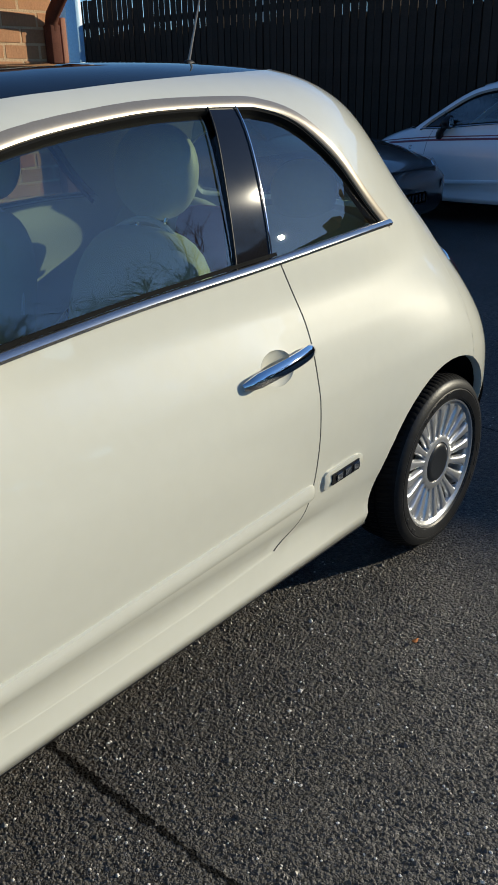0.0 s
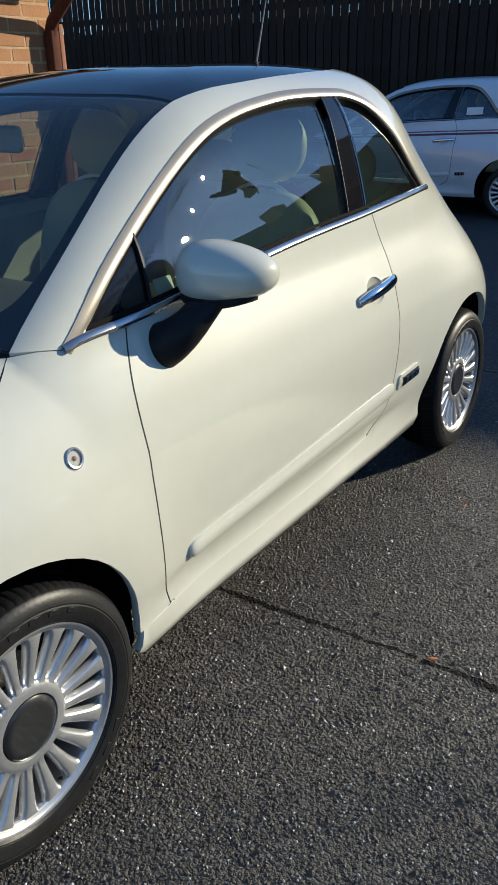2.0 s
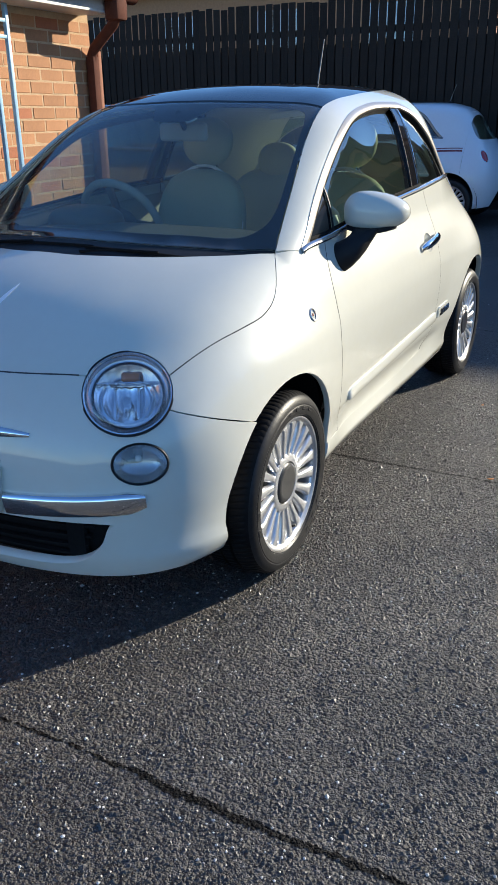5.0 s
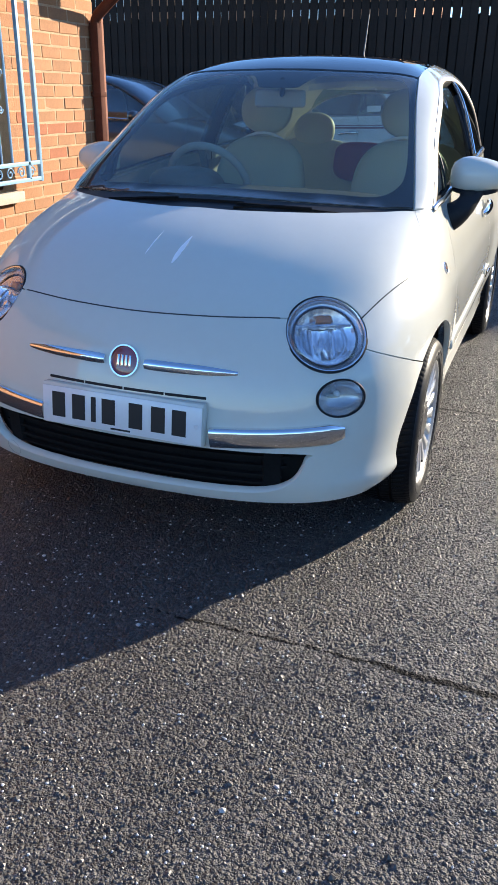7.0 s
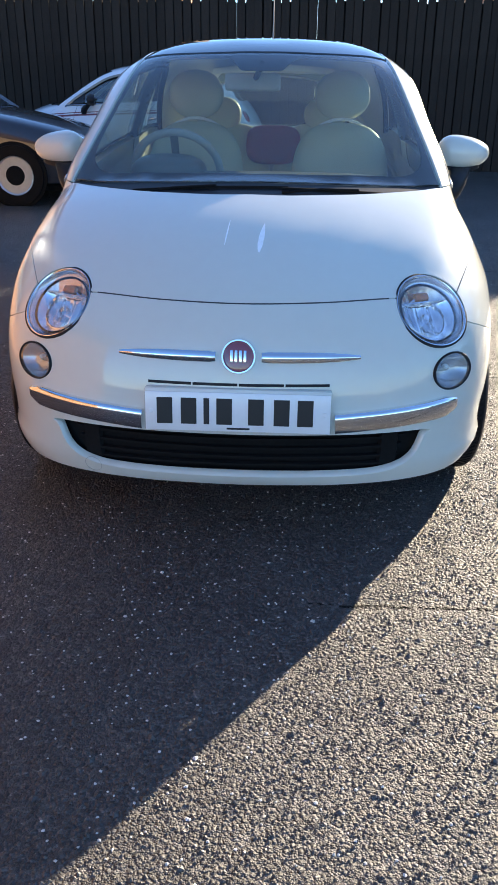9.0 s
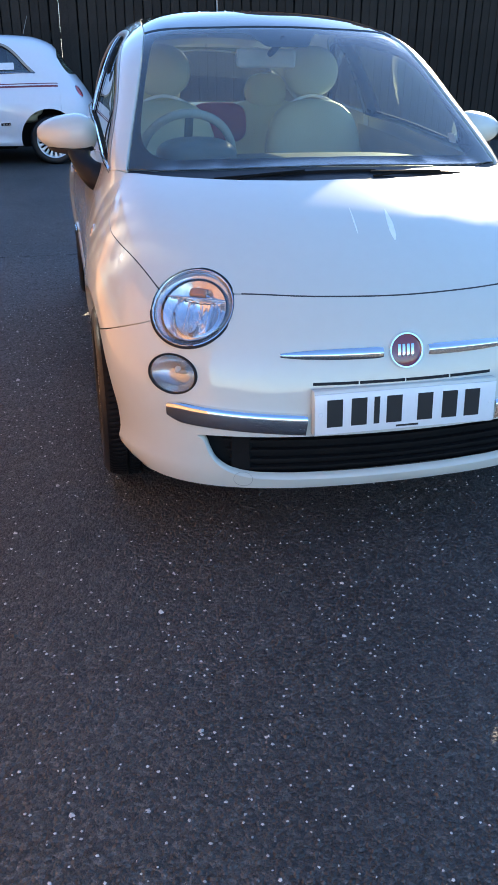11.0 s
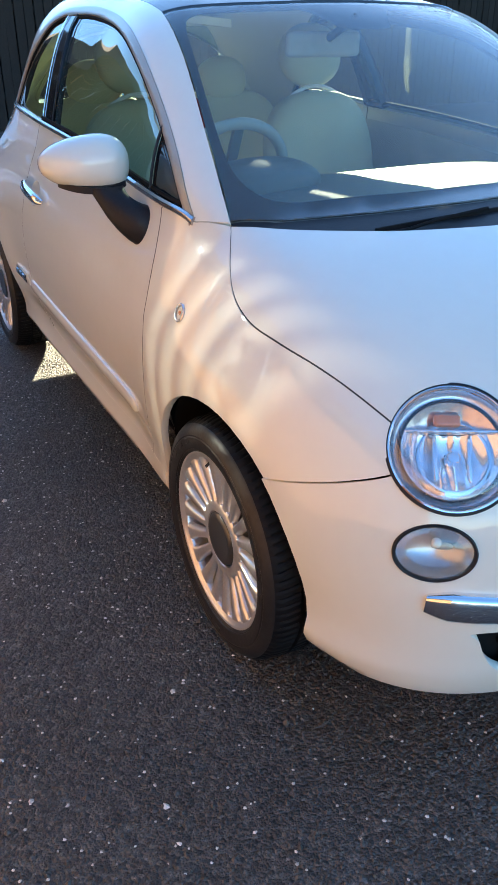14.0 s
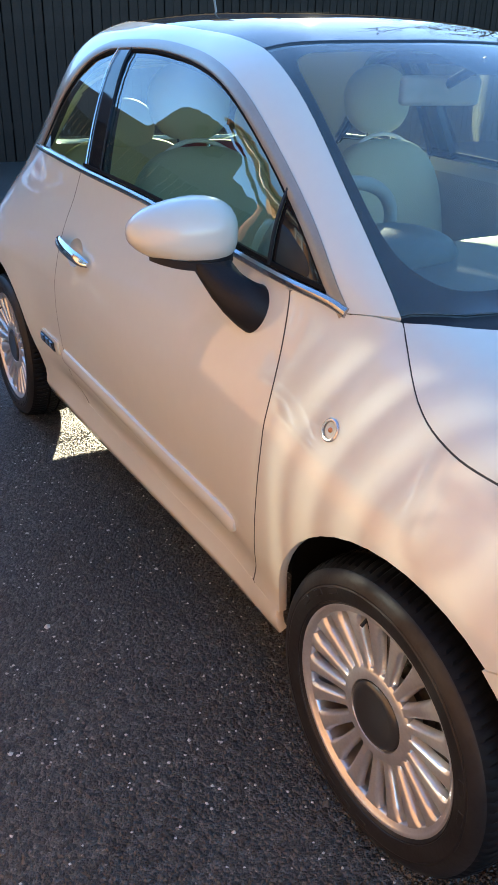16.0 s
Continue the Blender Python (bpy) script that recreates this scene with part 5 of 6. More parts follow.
def pebbles(count, seed, small, name, mat, label):
    """Loose chippings strewn over the tarmac."""
    rng = np.random.RandomState(seed)
    base = np.array([(1, 0, 0), (.3, .9, .1), (-.8, .5, 0), (-.7, -.6, .05), (.4, -.85, 0), (.1, .05, .8)])
    near = rng.rand(count) < .7
    x = np.where(near, rng.uniform(-2.0, 2.2, count), rng.uniform(-2.4, 2.6, count))
    y = np.where(near, rng.uniform(-2.3, 2.0, count), rng.uniform(-3.0, 4.5, count))
    for y0 in (.915, -.958, 3.30):
        bare = (np.abs(y - y0) < .026) & (x > .2)
        y = np.where(bare & (rng.rand(count) < .95), y + .05 * np.sign(y - y0), y)
    size = small * rng.uniform(1, 1.8, count) + np.where(rng.rand(count) < .03, .005 * rng.rand(count), 0)
    a = rng.uniform(0, 6.28, count)
    p = base[None] * size[:, None, None] * rng.uniform(.7, 1.3, (count, 6, 1))
    c, s = np.cos(a)[:, None], np.sin(a)[:, None]
    verts = np.stack([p[..., 0] * c - p[..., 1] * s + x[:, None], p[..., 0] * s + p[..., 1] * c + y[:, None], p[..., 2] * rng.uniform(.6, 1.3, (count, 1)) + .0006], 2).reshape(-1, 3)
    tri = np.array([(k, (k + 1) % 5, 5) for k in range(5)])
    faces = (6 * np.arange(count)[:, None, None] + tri[None]).reshape(-1, 3)
    ob = mesh_object(name, verts, faces, mat, smooth=False)
    tagged(ob, label, "gravel", kind="stuff")


pebbles(7500, 3, .0025, "chippings", PEBBLE, "loose pale stone chippings strewn on the tarmac")
pebbles(80000, 8, .0027, "grit", GRIT, "loose brown grit lying on the tarmac")


def small_leaf(x, y, size, turn, mat, label):
    bm = bmesh.new()
    pts = [(-1, 0), (-.5, .45), (.1, .55), (.6, .3), (1, 0), (.5, -.35), (-.1, -.5), (-.6, -.35)]
    ring = [bm.verts.new((size * a, size * b, .006 + 25 * size * a * a * size)) for a, b in pts]
    mid = bm.verts.new((0, 0, .006))
    for i in range(8):
        bm.faces.new((ring[i], ring[(i + 1) % 8], mid))
    ob = part("fallen_leaf", bm, mat)
    ob.matrix_basis = pose(x, y, 0.001, 0, 0, turn)
    bpy_mod = ob.modifiers.new("thick", "SOLIDIFY")
    bpy_mod.thickness = .0012
    tagged(ob, label, "leaf")


small_leaf(1.234, .929, .014, 30, LEAF, "small orange dead leaf lying on tarmac")
small_leaf(1.015, 1.786, .013, 80, LEAF, "small brown dead leaf lying on tarmac")

# ---- house ----
WX, COURSE, LEN = -2.42, .083, .238
Y_END, Z_TOP = 3.36, 2.06
WIN = (0.72, 2.20, .66, 1.96)
house = thing("wall_house", "orange brick house wall with a barred window", "wall", kind="structure")
bm = bmesh.new()
for lo, hi in (((WX - .25, -3.4, 0), (WX - .0025, WIN[0], Z_TOP)), ((WX - .25, WIN[1], 0), (WX - .0025, Y_END - .006, Z_TOP)),
               ((WX - .25, WIN[0], 0), (WX - .0025, WIN[1], WIN[2])), ((WX - .25, WIN[0], WIN[3]), (WX - .0025, WIN[1], Z_TOP)),
               ((WX - 5, Y_END - .24, 0), (WX - .25, Y_END - .010, Z_TOP)), ((WX - 5, -3.4, 0), (WX - .25, -3.15, Z_TOP)), ((WX - 5, -3.15, 0), (WX - 4.8, Y_END - .24, Z_TOP))):
    box(lo, hi, bm=bm)
part("mortar_bed", bm, MORTAR, house, smooth=False)

# window behind the grille
win = thing("window_1", "dark house window with brown frame behind an iron grille", "window", kind="structure")
for lo, hi in (((WX - .16, WIN[0], WIN[2]), (WX - .09, WIN[0] + .06, WIN[3])), ((WX - .16, WIN[1] - .06, WIN[2]), (WX - .09, WIN[1], WIN[3])),
               ((WX - .16, WIN[0] + .06, WIN[2]), (WX - .09, WIN[1] - .06, WIN[2] + .06)), ((WX - .16, WIN[0] + .06, WIN[3] - .06), (WX - .09, WIN[1] - .06, WIN[3])),
               ((WX - .155, 1.44, WIN[2] + .06), (WX - .095, 1.49, WIN[3] - .06))):
    part("window_frame", box(lo, hi, .006), BROWN, win)
for y0, y1 in ((WIN[0] + .06, 1.44), (1.49, WIN[1] - .06)):
    part("pane", box((WX - .128, y0, WIN[2] + .06), (WX - .122, y1, WIN[3] - .06)), WINDOW_DARK, win, smooth=False)
part("window_sill", box((WX - .14, WIN[0] - .06, WIN[2] - .075), (WX + .055, WIN[1] + .04, WIN[2] - .003), .008), STONE, win, "pale stone window sill")
room = thing("window_blind", "pale slatted blind with a yellow notice behind the window", "blind")
for k in range(9):
    part("slat", box((WX - 1.14, 1.9, 1.62 + .05 * k), (WX - 1.12, 3.0, 1.655 + .05 * k), .004), SOFFIT, room)
part("notice", box((WX - 1.12, 2.62, 1.28), (WX - 1.11, 2.84, 1.58), .002), material("yellow_notice", (.55, .6, .08), .6), room, "yellow-green paper notice")
# Dark sheet closing the room; its unlit shade is put into the colour.
dark_room = mesh_object("room_back", [(WX - 1.2, WIN[0] - .4, .3), (WX - 1.2, WIN[1] + 1.0, .3), (WX - 1.2, WIN[1] + 1.0, 2.05), (WX - 1.2, WIN[0] - .4, 2.05)], [(0, 1, 2, 3)], ROOM_SHADE, win, smooth=False)

# iron grille
grille = thing("window_grille", "light blue wrought iron window grille with scrolls", "grille")
GX, G0, G1, GZ0, GZ1 = WX + .115, .80, 2.355, .735, 1.90
for z, r in ((GZ0, .013), (GZ0 + .105, .013), (GZ1 - .075, .011), (GZ1 + .02, .011)):
    part("rail", box((GX - r, G0, z - r), (GX + r, G1, z + r), .003), BLUE, grille)
for y in (G0, G1):
    part("upright", box((GX - .014, y - .014, GZ0 - .02), (GX + .014, y + .014, GZ1 + .12), .003), BLUE, grille)
part("upright", box((GX - .013, G1 - .148, GZ0 + .0), (GX + .013, G1 - .122, GZ1 + .1), .003), BLUE, grille)
first = None
for k in range(0, 12):
    y = 1.94 - .1115 * (k - 1)
    if first is None:
        first = part("bar", tube([(0, 0, GZ0 + .105), (0, 0, GZ1 - .075)], .008, 8), BLUE, grille)
        first.matrix_basis = pose(GX, y, 0)
    elif k not in (1, 6, 11):
        b = new("bar", first.data)
        b.parent, b.matrix_basis = grille, pose(GX, y, 0)


def scroll(y, z, r, way, up):
    pts = [(GX, y + way * r * (1 - t * .82) * math.cos(t * 9), z + up * r * (1 - t * .82) * math.sin(t * 9)) for t in (i / 34 for i in range(35))]
    return tube(pts, .0048, 6)


for k in range(6):
    yc = G1 - .16 - .24 * k
    for way in (1, -1):
        part("scroll", scroll(yc + way * .058, GZ0 + .052, .040, way, 1), BLUE, grille)
for yc in (1.94, 1.94 - .1115 * 5):
    for up in (1, -1):
        part("scroll", tube([(GX, yc + .045 * math.sin(math.pi * t) * sd + 0 * t, 1.385 + up * (.05 + .14 * t)) for t in (i / 16 for i in range(17)) for sd in (1,)], .005, 6), BLUE, grille)
        part("scroll", tube([(GX, yc - .045 * math.sin(math.pi * t), 1.385 + up * (.05 + .14 * t)) for t in (i / 16 for i in range(17))], .005, 6), BLUE, grille)
        for way in (1, -1):
            part("scroll", scroll(yc + way * .036, 1.385 + up * .205, .026, way, up), BLUE, grille)
    for way in (1, -1):
        part("scroll", scroll(yc + way * .05, 1.385, .036, way, 1), BLUE, grille)
    part("twist", tube([(GX, yc + .014 * math.sin(t * 14), 1.31 + .15 * t) for t in (i / 30 for i in range(31))], .006, 6), BLUE, grille)
    part("bar", tube([(GX, yc, GZ0 + .105), (GX, yc, 1.20)], .0065, 8), BLUE, grille)
    part("bar", tube([(GX, yc, 1.57), (GX, yc, GZ1 - .075)], .0065, 8), BLUE, grille)

# eaves, gutter and downpipe
eaves = thing("roof_eaves", "white boarded eaves with brown gutter and tiled roof", "roof", kind="structure")
part("soffit", box((WX - .02, -3.6, Z_TOP - .03), (WX + .26, Y_END - .10, Z_TOP - .012), .003), SOFFIT, eaves)
part("fascia", box((WX + .235, -3.6, Z_TOP - .012), (WX + .26, Y_END + .10, Z_TOP + .15), .003), SOFFIT, eaves, "white fascia board")
bm = bmesh.new()
prof = [(.056 * math.cos(a), .056 * math.sin(a)) for a in (math.pi + math.pi * i / 12 for i in range(13))] + [(.062 * math.cos(a), .062 * math.sin(a)) for a in (2 * math.pi - math.pi * i / 12 for i in range(13))]
ra = [bm.verts.new((WX + .325 + a, -3.6, Z_TOP + .10 + b)) for a, b in prof]
rb = [bm.verts.new((WX + .325 + a, Y_END + .12, Z_TOP + .10 + b)) for a, b in prof]
for i in range(len(prof)):
    k = (i + 1) % len(prof)
    bm.faces.new((ra[i], ra[k], rb[k], rb[i]))
part("gutter", bm, BROWN, eaves, "brown half-round gutter")
roof = bmesh.new()
v = [roof.verts.new(c) for c in ((WX + .33, -3.7, Z_TOP + .14), (WX + .33, Y_END + .15, Z_TOP + .14), (WX - 2.6, Y_END + .15, 3.5), (WX - 2.6, -3.7, 3.5), (WX - 5.6, Y_END + .15, Z_TOP + .1), (WX - 5.6, -3.7, Z_TOP + .1))]
roof.faces.new((v[0], v[1], v[2], v[3])), roof.faces.new((v[3], v[2], v[4], v[5])), roof.faces.new((v[1], v[4], v[2])), roof.faces.new((v[0], v[3], v[5])), roof.faces.new((v[0], v[5], v[4], v[1]))
part("tiled_slope", roof, ROOFTILE, eaves, smooth=False)
pipe = thing("downpipe", "brown painted downpipe at the corner of a brick wall", "pipe")
part("pipe", box((WX + .012, 3.275, .02), (WX + .085, 3.343, 1.76), .008), BROWN, pipe)
# The downpipe's sunlit side is a separate strip, its light put into salmon colour.
part("corner_board", box((WX - .02, 3.364, 0), (WX + .066, 3.400, 1.80), .005), PIPE_SUNLIT, pipe, "sunlit side of the brown downpipe, coloured salmon")
part("elbow", tube([(WX + .048, 3.31, 1.72), (WX + .052, 3.31, 1.775), (WX + .075, 3.305, 1.81), (WX + .29, 3.275, 1.965), (WX + .318, 3.265, 1.995), (WX + .325, 3.26, 2.05)], .038, 12), BROWN, pipe)
part("outlet", box((WX + .265, 3.20, 1.98), (WX + .385, 3.33, 2.12), .02), BROWN, pipe)
for z in (.5, 1.25):
    part("bracket", box((WX + .004, 3.265, z), (WX + .091, 3.353, z + .035), .004), BROWN, pipe)

# ---- fence ----
fence = thing("fence", "tall dark stained timber fence of narrow upright boards", "fence", kind="structure")
FY = 10.62
for z in (.4, 1.45, 2.46):
    part("rail", box((-14.5, FY + .004, z), (15, FY + .06, z + .09), .006), FENCE, fence)
for x in np.arange(-14.2, 15, 2.1):
    part("post", box((x, FY + .065, 0), (x + .1, FY + .16, 2.72), .006), FENCE, fence)
bm = bmesh.new()
x = -14.5
while x < 15:
    box((x, FY + .17, 0), (x + .150, FY + .19, 2.36 + .03 * math.sin(x * 9)), bm=bm)
    x += .152
back = part("backing_boards", bm, FENCE_FAR, fence, smooth=False)

# house beyond the fence
far = thing("far_house", "brick house with white windows beyond the fence", "house")
part("wall", box((-19, 22, 0), (-3.5, 28, 4.9)), BRICK_FAR, far, smooth=False)
rf = bmesh.new()
v = [rf.verts.new(c) for c in ((-19.4, 21.6, 4.8), (-3.1, 21.6, 4.8), (-3.1, 28.4, 4.8), (-19.4, 28.4, 4.8), (-19.4, 25, 7.2), (-3.1, 25, 7.2))]
for q in ((0, 1, 5, 4), (2, 3, 4, 5), (1, 2, 5), (3, 0, 4), (3, 2, 1, 0)):
    rf.faces.new([v[i] for i in q])
part("roof", rf, ROOFTILE, far, smooth=False)
for xw in (-17.2, -13.8, -10.4, -7.0):
    w = part("window", box((xw, 21.95, 2.9), (xw + 1.5, 22.04, 4.2), .02), SOFFIT, far, "white framed window")
    part("pane", box((xw + .08, 21.93, 2.98), (xw + .71, 21.945, 4.12)), WINDOW_DARK, w, smooth=False)
    part("pane", box((xw + .79, 21.93, 2.98), (xw + 1.42, 21.945, 4.12)), WINDOW_DARK, w, smooth=False)
shed = thing("blue_shed", "pale boarded shed with a light blue corner post", "shed")
for k in range(8):
    part("board", box((-11.35 + .16 * k, 9.4, 0), (-11.35 + .16 * k + .150, 9.44, 2.75), .004), SOFFIT, shed)
for xx in (-11.65, -10.06):
    part("corner_post", box((xx, 9.34, 0), (xx + .26, 9.46, 2.85), .008), BLUE, shed)
part("shed_side", box((-11.4, 9.47, 0), (-10.2, 9.6, 2.7)), SOFFIT, shed, smooth=False)


# ---- dark hatchback by the fence ----
def dark_car():
    car = thing("dark_hatchback", "dark glossy hatchback car parked beside the fence", "car", group="parked cars")
    # stations: x from nose, sill, shoulder height, half width low, half width shoulder
    st = [(0, .34, .52, .56, .50), (.06, .26, .66, .70, .60), (.2, .20, .74, .79, .69), (.5, .19, .82, .84, .75), (.95, .19, .91, .85, .78), (1.35, .19, .965, .85, .79), (2.2, .19, .98, .85, .80), (3.1, .19, 1.0, .85, .79), (3.7, .22, 1.0, .82, .75), (3.92, .30, .95, .76, .66), (4.0, .36, .80, .68, .58)]
    bm, rings = bmesh.new(), []
    P = spline(np.array(st), 3)
    for x0, zs, zt, w0, w1 in P:
        zm = (zs + zt) / 2
        pts = [(0, zs), (w0 * .8, zs), (w0 * .97, zs + .05), (w0, zm - .05), (w0 * .985, zm + .12), (w1 * 1.02, zt - .05), (w1 * .94, zt - .008), (w1 * .7, zt + .022), (w1 * .35, zt + .040), (0, zt + .045)]
        full = pts + [(-a, b) for a, b in pts[-2:0:-1]]
        rings.append([bm.verts.new((a, x0, b)) for a, b in full])
    for a, b in zip(rings, rings[1:]):
        for i in range(len(a)):
            k = (i + 1) % len(a)
            bm.faces.new((a[i], a[k], b[k], b[i]))
    bm.faces.new(rings[0]), bm.faces.new(rings[-1][::-1])
    part("body", bm, DARK_PAINT, car, angle=60)
    # cabin: glass sides, painted roof
    cab = [(1.18, .98, .70, .98, .68), (1.55, .98, .74, 1.22, .63), (1.95, .99, .745, 1.40, .575), (2.5, 1.0, .745, 1.465, .56), (3.1, 1.0, .74, 1.45, .55), (3.5, 1.0, .71, 1.36, .53), (3.85, .98, .62, 1.02, .56)]
    Q = spline(np.array(cab), 4)
    for name, mat, sel in (("cabin_glass", GLASS, 0), ("roof", DARK_PAINT, 1)):
        bm, rings = bmesh.new(), []
        for x0, zb, wb, zt, wt in Q:
            pts = [(wb, zb - .03), (wb * .65 + wt * .35, zb + (zt - zb) * .45), (wt, zt - .035)] if sel == 0 else [(wt + .004, zt - .04), (wt * .93, zt - .006), (wt * .5, zt + .018), (0, zt + .024), (-wt * .5, zt + .018), (-wt * .93, zt - .006), (-wt - .004, zt - .04)]
            rings.append([bm.verts.new((a, x0, b)) for a, b in pts] + ([bm.verts.new((-a, x0, b)) for a, b in pts] if sel == 0 else []))
        for a, b, (x0, *_) in zip(rings, rings[1:], Q):
            for i in ((0, 1, 3, 4) if sel == 0 else range(6)):
                bm.faces.new((a[i], a[i + 1], b[i + 1], b[i]))
        part(name, bm, mat, car)
    # windscreen over the first cabin stations, raised above the roof skin
    for s in (1, -1):
        line = [(s * (w2 + .006), x0, zt - .03) for x0, zb, wb, zt, w2 in Q]
        part("roof_rail", tube(line, .022, 8), DARK_PAINT, car)
        part("window_trim", tube([(s * (wb + .012), x0, zb + .005) for x0, zb, wb, zt, w2 in Q[3:-3]], .010, 6), CHROME, car)
        part("door_pillar", tube([(s * .755, 2.55, .98), (s * .58, 2.6, 1.43)], .03, 8), PIANO, car)
        m = facing((s * .60, .13, .66), (s * .5, -.8, .3))
        lamp = part("headlamp", moved(blob((0, 0, 0), (.15, .085, .03), 2.4, 24, 12), m), LENS, car)
        part("reflector", moved(blob((0, 0, -.01), (.13, .07, .02), 2.4, 20, 10), m), REFLECTOR, lamp)
        part("wing_mirror", blob((s * .93, 1.48, 1.03), (.09, .06, .06), 2.4, 20, 12), DARK_PAINT, car)
        for y in (.78, 3.28):
            part("wheel_arch", moved(lathe([(.35, 0), (.35, .012), (0, .012)], 40), Matrix.Translation((s * .842, y, .32)) @ Matrix.Rotation(radians(90 * s), 4, "Y")), UNDER, car)
            w = part("wheel", moved(lathe([(.2, .0), (.31, .0), (.32, -.03), (.32, -.17), (.2, -.18)], 48), Matrix.Translation((s * .868, y, .32)) @ Matrix.Rotation(radians(90 * s), 4, "Y")), RUBBER, car)
            part("rim", moved(lathe([(0, -.02), (.06, -.015), (.19, -.012), (.205, .003), (.21, -.02)], 48), Matrix.Translation((s * .868, y, .32)) @ Matrix.Rotation(radians(90 * s), 4, "Y")), ALLOY, w)
    for k in range(6):
        part("grille_bar", tube([(.46 * a, .055 - .0 + .05 * a * a, .50 + .030 * k) for a in (-1, -.5, 0, .5, 1)], .007, 6), CHROME, car)
    part("grille", box((-.47, .035, .48), (.47, .09, .68), .01), BLACK, car)
    plate = part("number_plate", box((-.26, .0, .36), (.26, .02, .47), .003), PLATE, car)
    for k in range(7):
        part("plate_bar", box((-.21 + .066 * k, -.002, .38), (-.17 + .066 * k, .0, .45)), INK, plate)
    part("floor_pan", box((-.7, .3, .14), (.7, 3.7, .4), .03), UNDER, car)
    part("dashboard", blob((0, 1.55, .95), (.62, .25, .1), 3), DASH, car)
    for s in (1, -1):
        part("front_seat", blob((s * .36, 2.45, .95), (.24, .1, .36), 3), DASH, car)
    return car


dark = dark_car()
dark.matrix_basis = pose(-2.12, 7.05, 0, 0, 0, 90)


# ---- across the yard: roofs and bare trees that the car's windows mirror ----
def plain_house(x0, x1, y0, y1, eave, ridge, label):
    h = thing("neighbour_house", label, "house")
    part("wall", box((x0, y0, 0), (x1, y1, eave)), BRICK_FAR, h, smooth=False)
    bm = bmesh.new()
    v = [bm.verts.new(c) for c in ((x0 - .3, y0 - .3, eave), (x1 + .3, y0 - .3, eave), (x1 + .3, y1 + .3, eave), (x0 - .3, y1 + .3, eave), (x0 - .3, (y0 + y1) / 2, ridge), (x1 - 3.6, (y0 + y1) / 2, ridge))]
    for q in ((0, 1, 5, 4), (2, 3, 4, 5), (1, 2, 5), (3, 0, 4), (3, 2, 1, 0)):
        bm.faces.new([v[i] for i in q])
    part("roof", bm, ROOFTILE, h, smooth=False)
    # Unseen second chimney, added to throw shade on the ground beside the car.
    part("chimney", box((x0 + 5.75, (y0 + y1) / 2 - .3, ridge - .6), (x0 + 6.4, (y0 + y1) / 2 + .3, ridge + .32), .02), BRICK_FAR, h)
    part("chimney", box((x0 + 3.4, (y0 + y1) / 2 - .3, ridge - .6), (x0 + 4.0, (y0 + y1) / 2 + .3, ridge + .5), .02), BRICK_FAR, h)


# Out of view; ridge height set so its shadow falls behind the car.
plain_house(4.3, 16.4, 16, 22, 4.3, 7.15, "long brick house with a tile roof")


def bare_tree(x, y, height, seed):
    rng = random.Random(seed)
    t = thing("bare_tree", "leafless winter tree with many fine twigs", "tree", pose(x, y, 0), group="bare trees")
    bm = bmesh.new()

    def grow(p, d, length, r, depth):
        pts = [p]
        for _ in range(3):
            d = (d + Vector((rng.uniform(-.2, .2), rng.uniform(-.2, .2), rng.uniform(-.05, .15)))).normalized()
            pts.append(pts[-1] + d * length / 3)
        tube(pts, r, 5 if depth < 2 else 3, bm, taper=.6)
        if depth < 5:
            for _ in range(4 if depth < 3 else 5):
                k = rng.choice((1, 2, 3))
                nd = (d + Vector((rng.uniform(-1, 1), rng.uniform(-1, 1), rng.uniform(-.3, .6)))).normalized()
                grow(pts[k], nd, length * rng.uniform(.55, .78), r * .55, depth + 1)
    grow(Vector((0, 0, 0)), Vector((0, 0, 1)), height * .27, height * .0085, 0)
    part("trunk", bm, BARK, t)
    return t


oak = bare_tree(16.6, 14.0, 17.0, 3)
tr = random.Random(8)
for k in range(16):
    way, far_off = radians(52.5 + 2.2 * k + tr.uniform(-1, 1)), tr.uniform(20, 26)
    size = tr.uniform(.75, 1.05)
    copy_thing(oak, pose(far_off * math.sin(way), far_off * math.cos(way), 0, 0, 0, tr.uniform(0, 360)) @ Matrix.Diagonal((.85 * size, .85 * size, size, 1)))
hedge = bmesh.new()
hr = random.Random(4)
for k in range(420):
    c = Vector((14 + hr.uniform(-.6, .6), hr.uniform(-9, 12), hr.uniform(.1, 1.7)))
    blob(c, (hr.uniform(.18, .4), hr.uniform(.18, .4), hr.uniform(.15, .35)), 2, 6, 4, hedge, (hr.uniform(0, 90), hr.uniform(0, 90), 0))
tagged(part("hedge", hedge, material("hedge_leaf", (.035, .05, .02), .8, vary=.3, scale=6, bump=.5, bump_scale=30, island=.5), smooth=False), "dark clipped hedge along the yard", "hedge", kind="stuff")

# ---- second hatchback behind, in white ----
second = copy_thing(hero, pose(-3.19, 9.22, 0, 0, 0, -90))
tagged(second, "small white hatchback car with red side stripe parked by the fence", "car")
for o in second.children_recursive:
    if o.type == "MESH":
        for slot in o.material_slots:
            if slot.material in (PAINT, ROOF_BLACK):
                slot.link = "OBJECT"
                slot.material = BLACK if o.name.startswith("wing_mirror") else WHITE_PAINT
for dz, w in ((0, .012), (.03, .006)):
    sp, sn = on_side([(-.25, .80 + dz), (.4, .845 + dz), (1.2, .875 + dz), (2.0, .90 + dz), (2.40, .905 + dz)], 1, 8)
    part("side_stripe", ribbon(sp + .0012 * sn, sn, [(-w, 0), (w, 0), (w, .0006), (-w, .0006)]), STRIPE, second, "dark red side stripe")
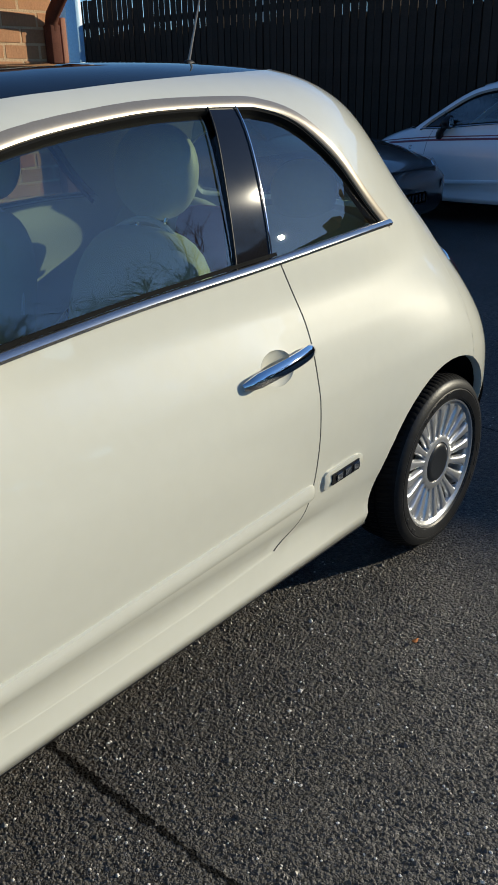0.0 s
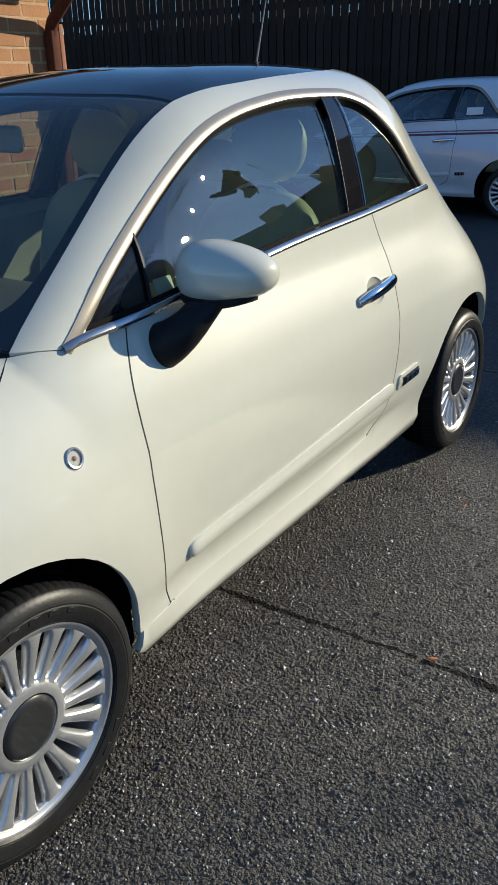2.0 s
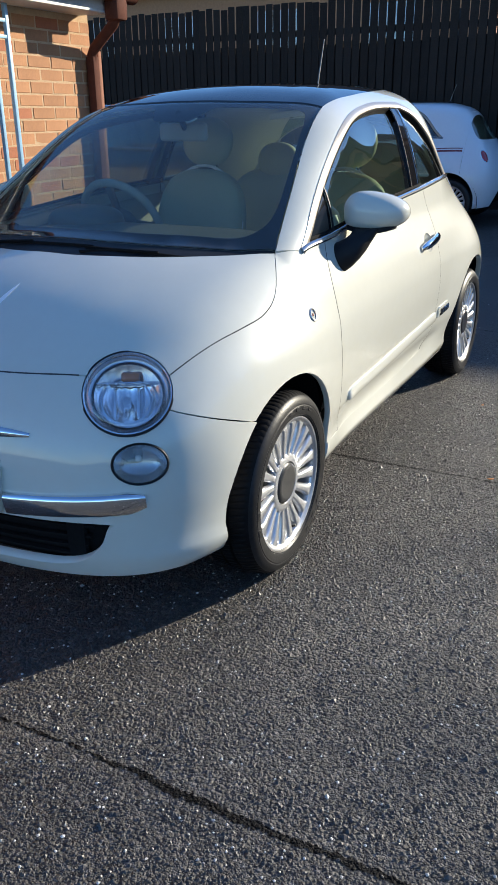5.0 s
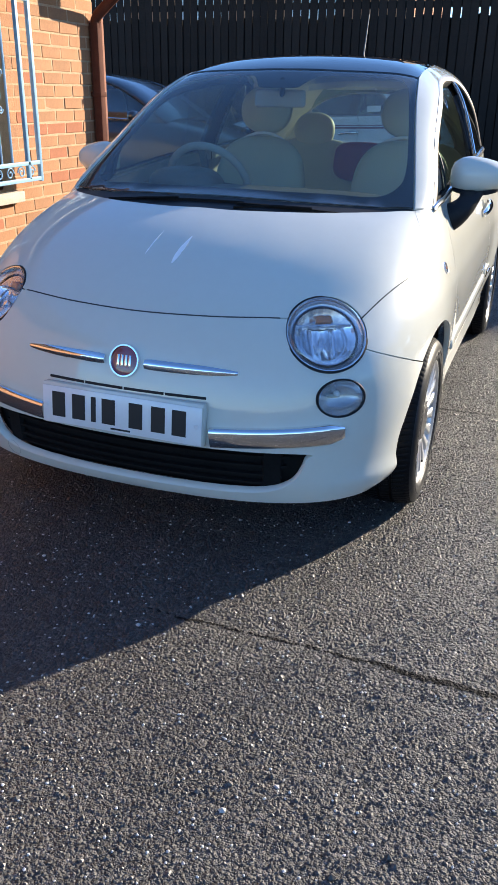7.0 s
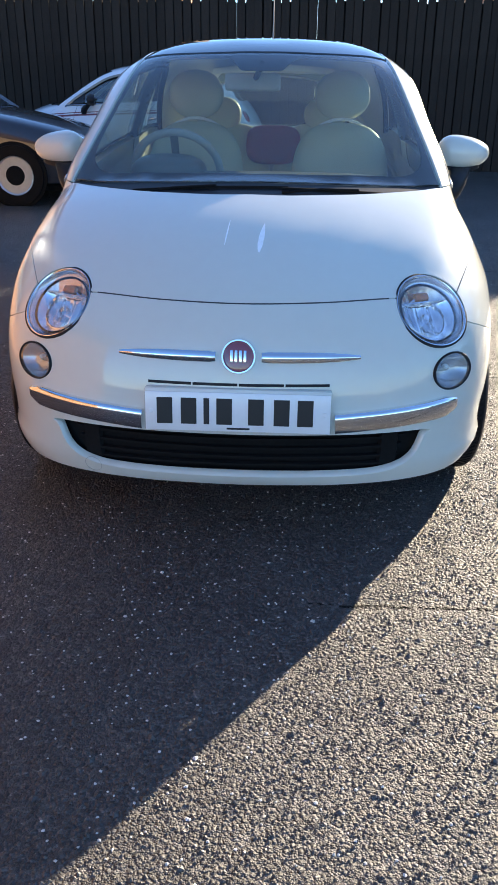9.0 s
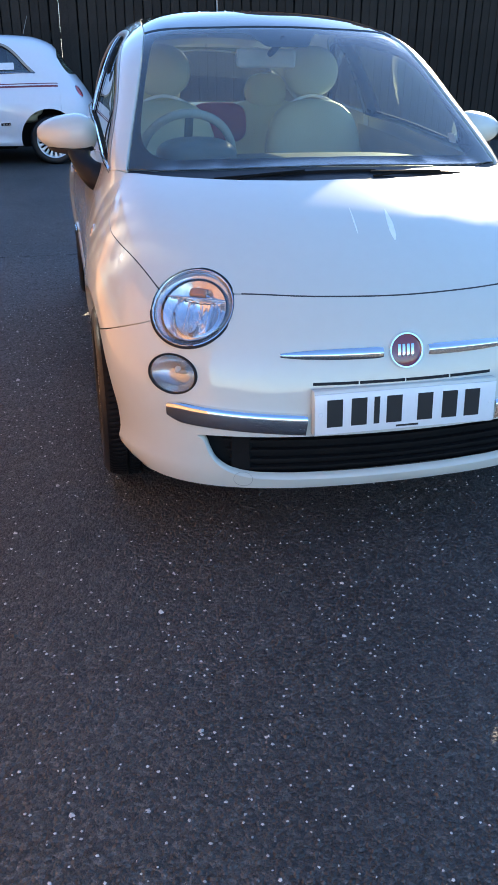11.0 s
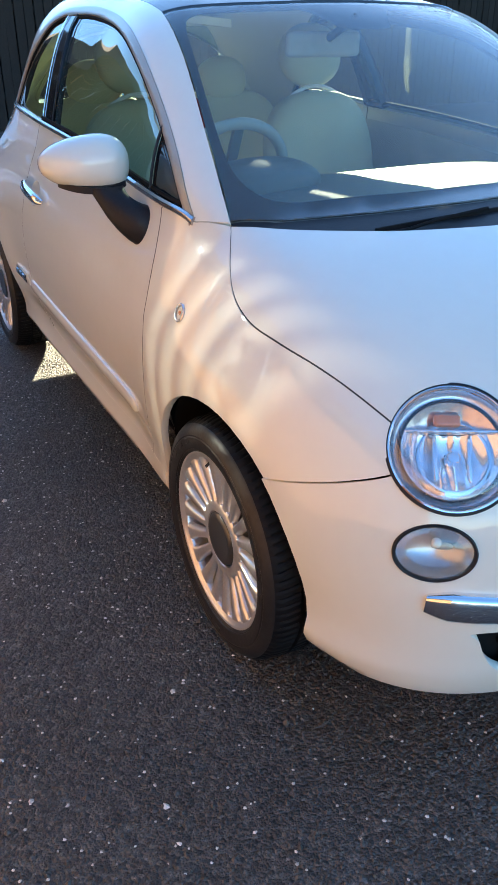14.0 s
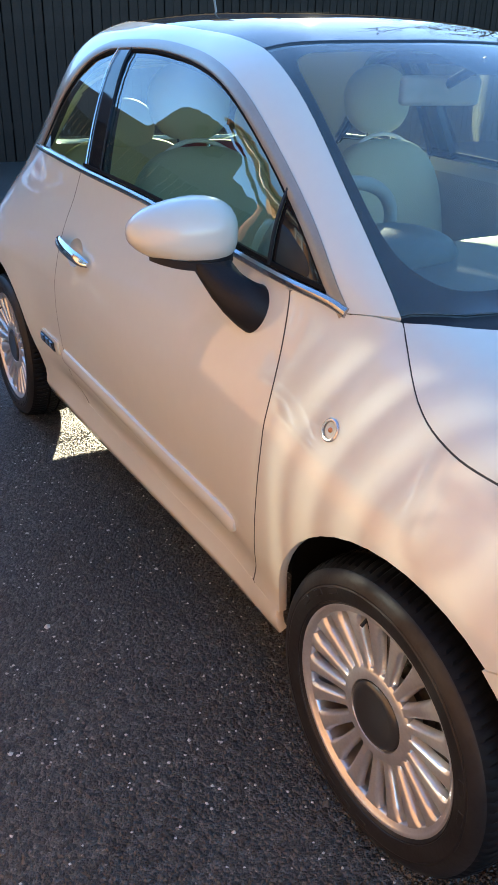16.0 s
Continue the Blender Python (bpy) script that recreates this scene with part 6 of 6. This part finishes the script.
sp, sn = on_side([(1.72, 1.12), (1.9, 1.125)], 1, 3, .002)
part("window_sticker", ribbon(sp, sn, [(-.04, 0), (.04, 0), (.04, .001), (-.04, .001)]), LABEL, second, "white paper in the rear side window")

# ---- bricks of the house wall ----
def brick_mesh(length, height, name, mat, seed):
    rng = random.Random(seed)
    bm = box((0, 0, 0), (.10, length, height), .004, 1)
    for v in bm.verts:
        v.co += Vector((rng.uniform(-.0014, .0014), rng.uniform(-.0016, .0016), rng.uniform(-.0016, .0016)))
    me = bpy.data.meshes.new(name)
    bm.to_mesh(me)
    bm.free()
    me.materials.append(mat)
    return me


rng = random.Random(11)
HALF_L = (LEN - .010) / 2 - .005
full_brick = [brick_mesh(LEN - .010, COURSE - .010, "brick", BRICK, s) for s in range(4)] + [brick_mesh(LEN - .010, COURSE - .010, "brick", BRICK_RED, s + 9) for s in range(2)]
half_brick = [brick_mesh(HALF_L, COURSE - .010, "brick", BRICK, 21), brick_mesh(HALF_L, COURSE - .010, "brick", BRICK_RED, 22)]
rest = bmesh.new()
for c in range(int(Z_TOP / COURSE)):
    z = c * COURSE + .006
    y = Y_END
    first_piece = c % 2 == 1
    while y > -3.3:
        length = HALF_L if first_piece else LEN - .010
        lo = y - length
        seen = not (lo < WIN[1] and y > WIN[0] and z + COURSE > WIN[2] - .07 and z < WIN[3])
        if not seen:
            # cut bricks at the jambs
            if lo < WIN[1] < y - .03:
                box((WX - .10, WIN[1] + .004, z), (WX + rng.uniform(-.002, .002), y, z + COURSE - .010), bm=rest)
            if lo + .03 < WIN[0] < y:
                box((WX - .10, lo, z), (WX + rng.uniform(-.002, .002), WIN[0] - .004, z + COURSE - .010), bm=rest)
        elif y > 1.15:
            me = half_brick[rng.random() < .25] if first_piece else full_brick[rng.choice((0, 1, 2, 3, 0, 1, 2, 3, 4, 5))]
            b = new("brick", me)
            b.parent = house
            b.matrix_basis = Matrix.Translation((WX - .10 + rng.uniform(-.0025, .0025), lo, z))
        else:
            box((WX - .10, lo, z), (WX + rng.uniform(-.002, .002), y, z + COURSE - .010), bm=rest)
        y = lo - .010
        first_piece = False
ob = part("brick_rest", rest, BRICK_FAR, house, smooth=False)
ob["kind"] = "stuff"

# ---- boards of the fence ----
boards = []
for s in range(4):
    bm = box((0, 0, 0), (.119, .013, 2.90 + .012 * s), .003, 1)
    me = bpy.data.meshes.new("board")
    bm.to_mesh(me)
    bm.free()
    me.materials.append(FENCE)
    boards.append(me)
for k in range(220):
    b = new("board", boards[rng.randrange(4)])
    b.parent = fence
    b.matrix_basis = pose(-14.5 + .133 * k + rng.uniform(-.006, .006), FY - .018 + rng.uniform(-.003, .003), 0, 0, rng.uniform(-.15, .15), 0)
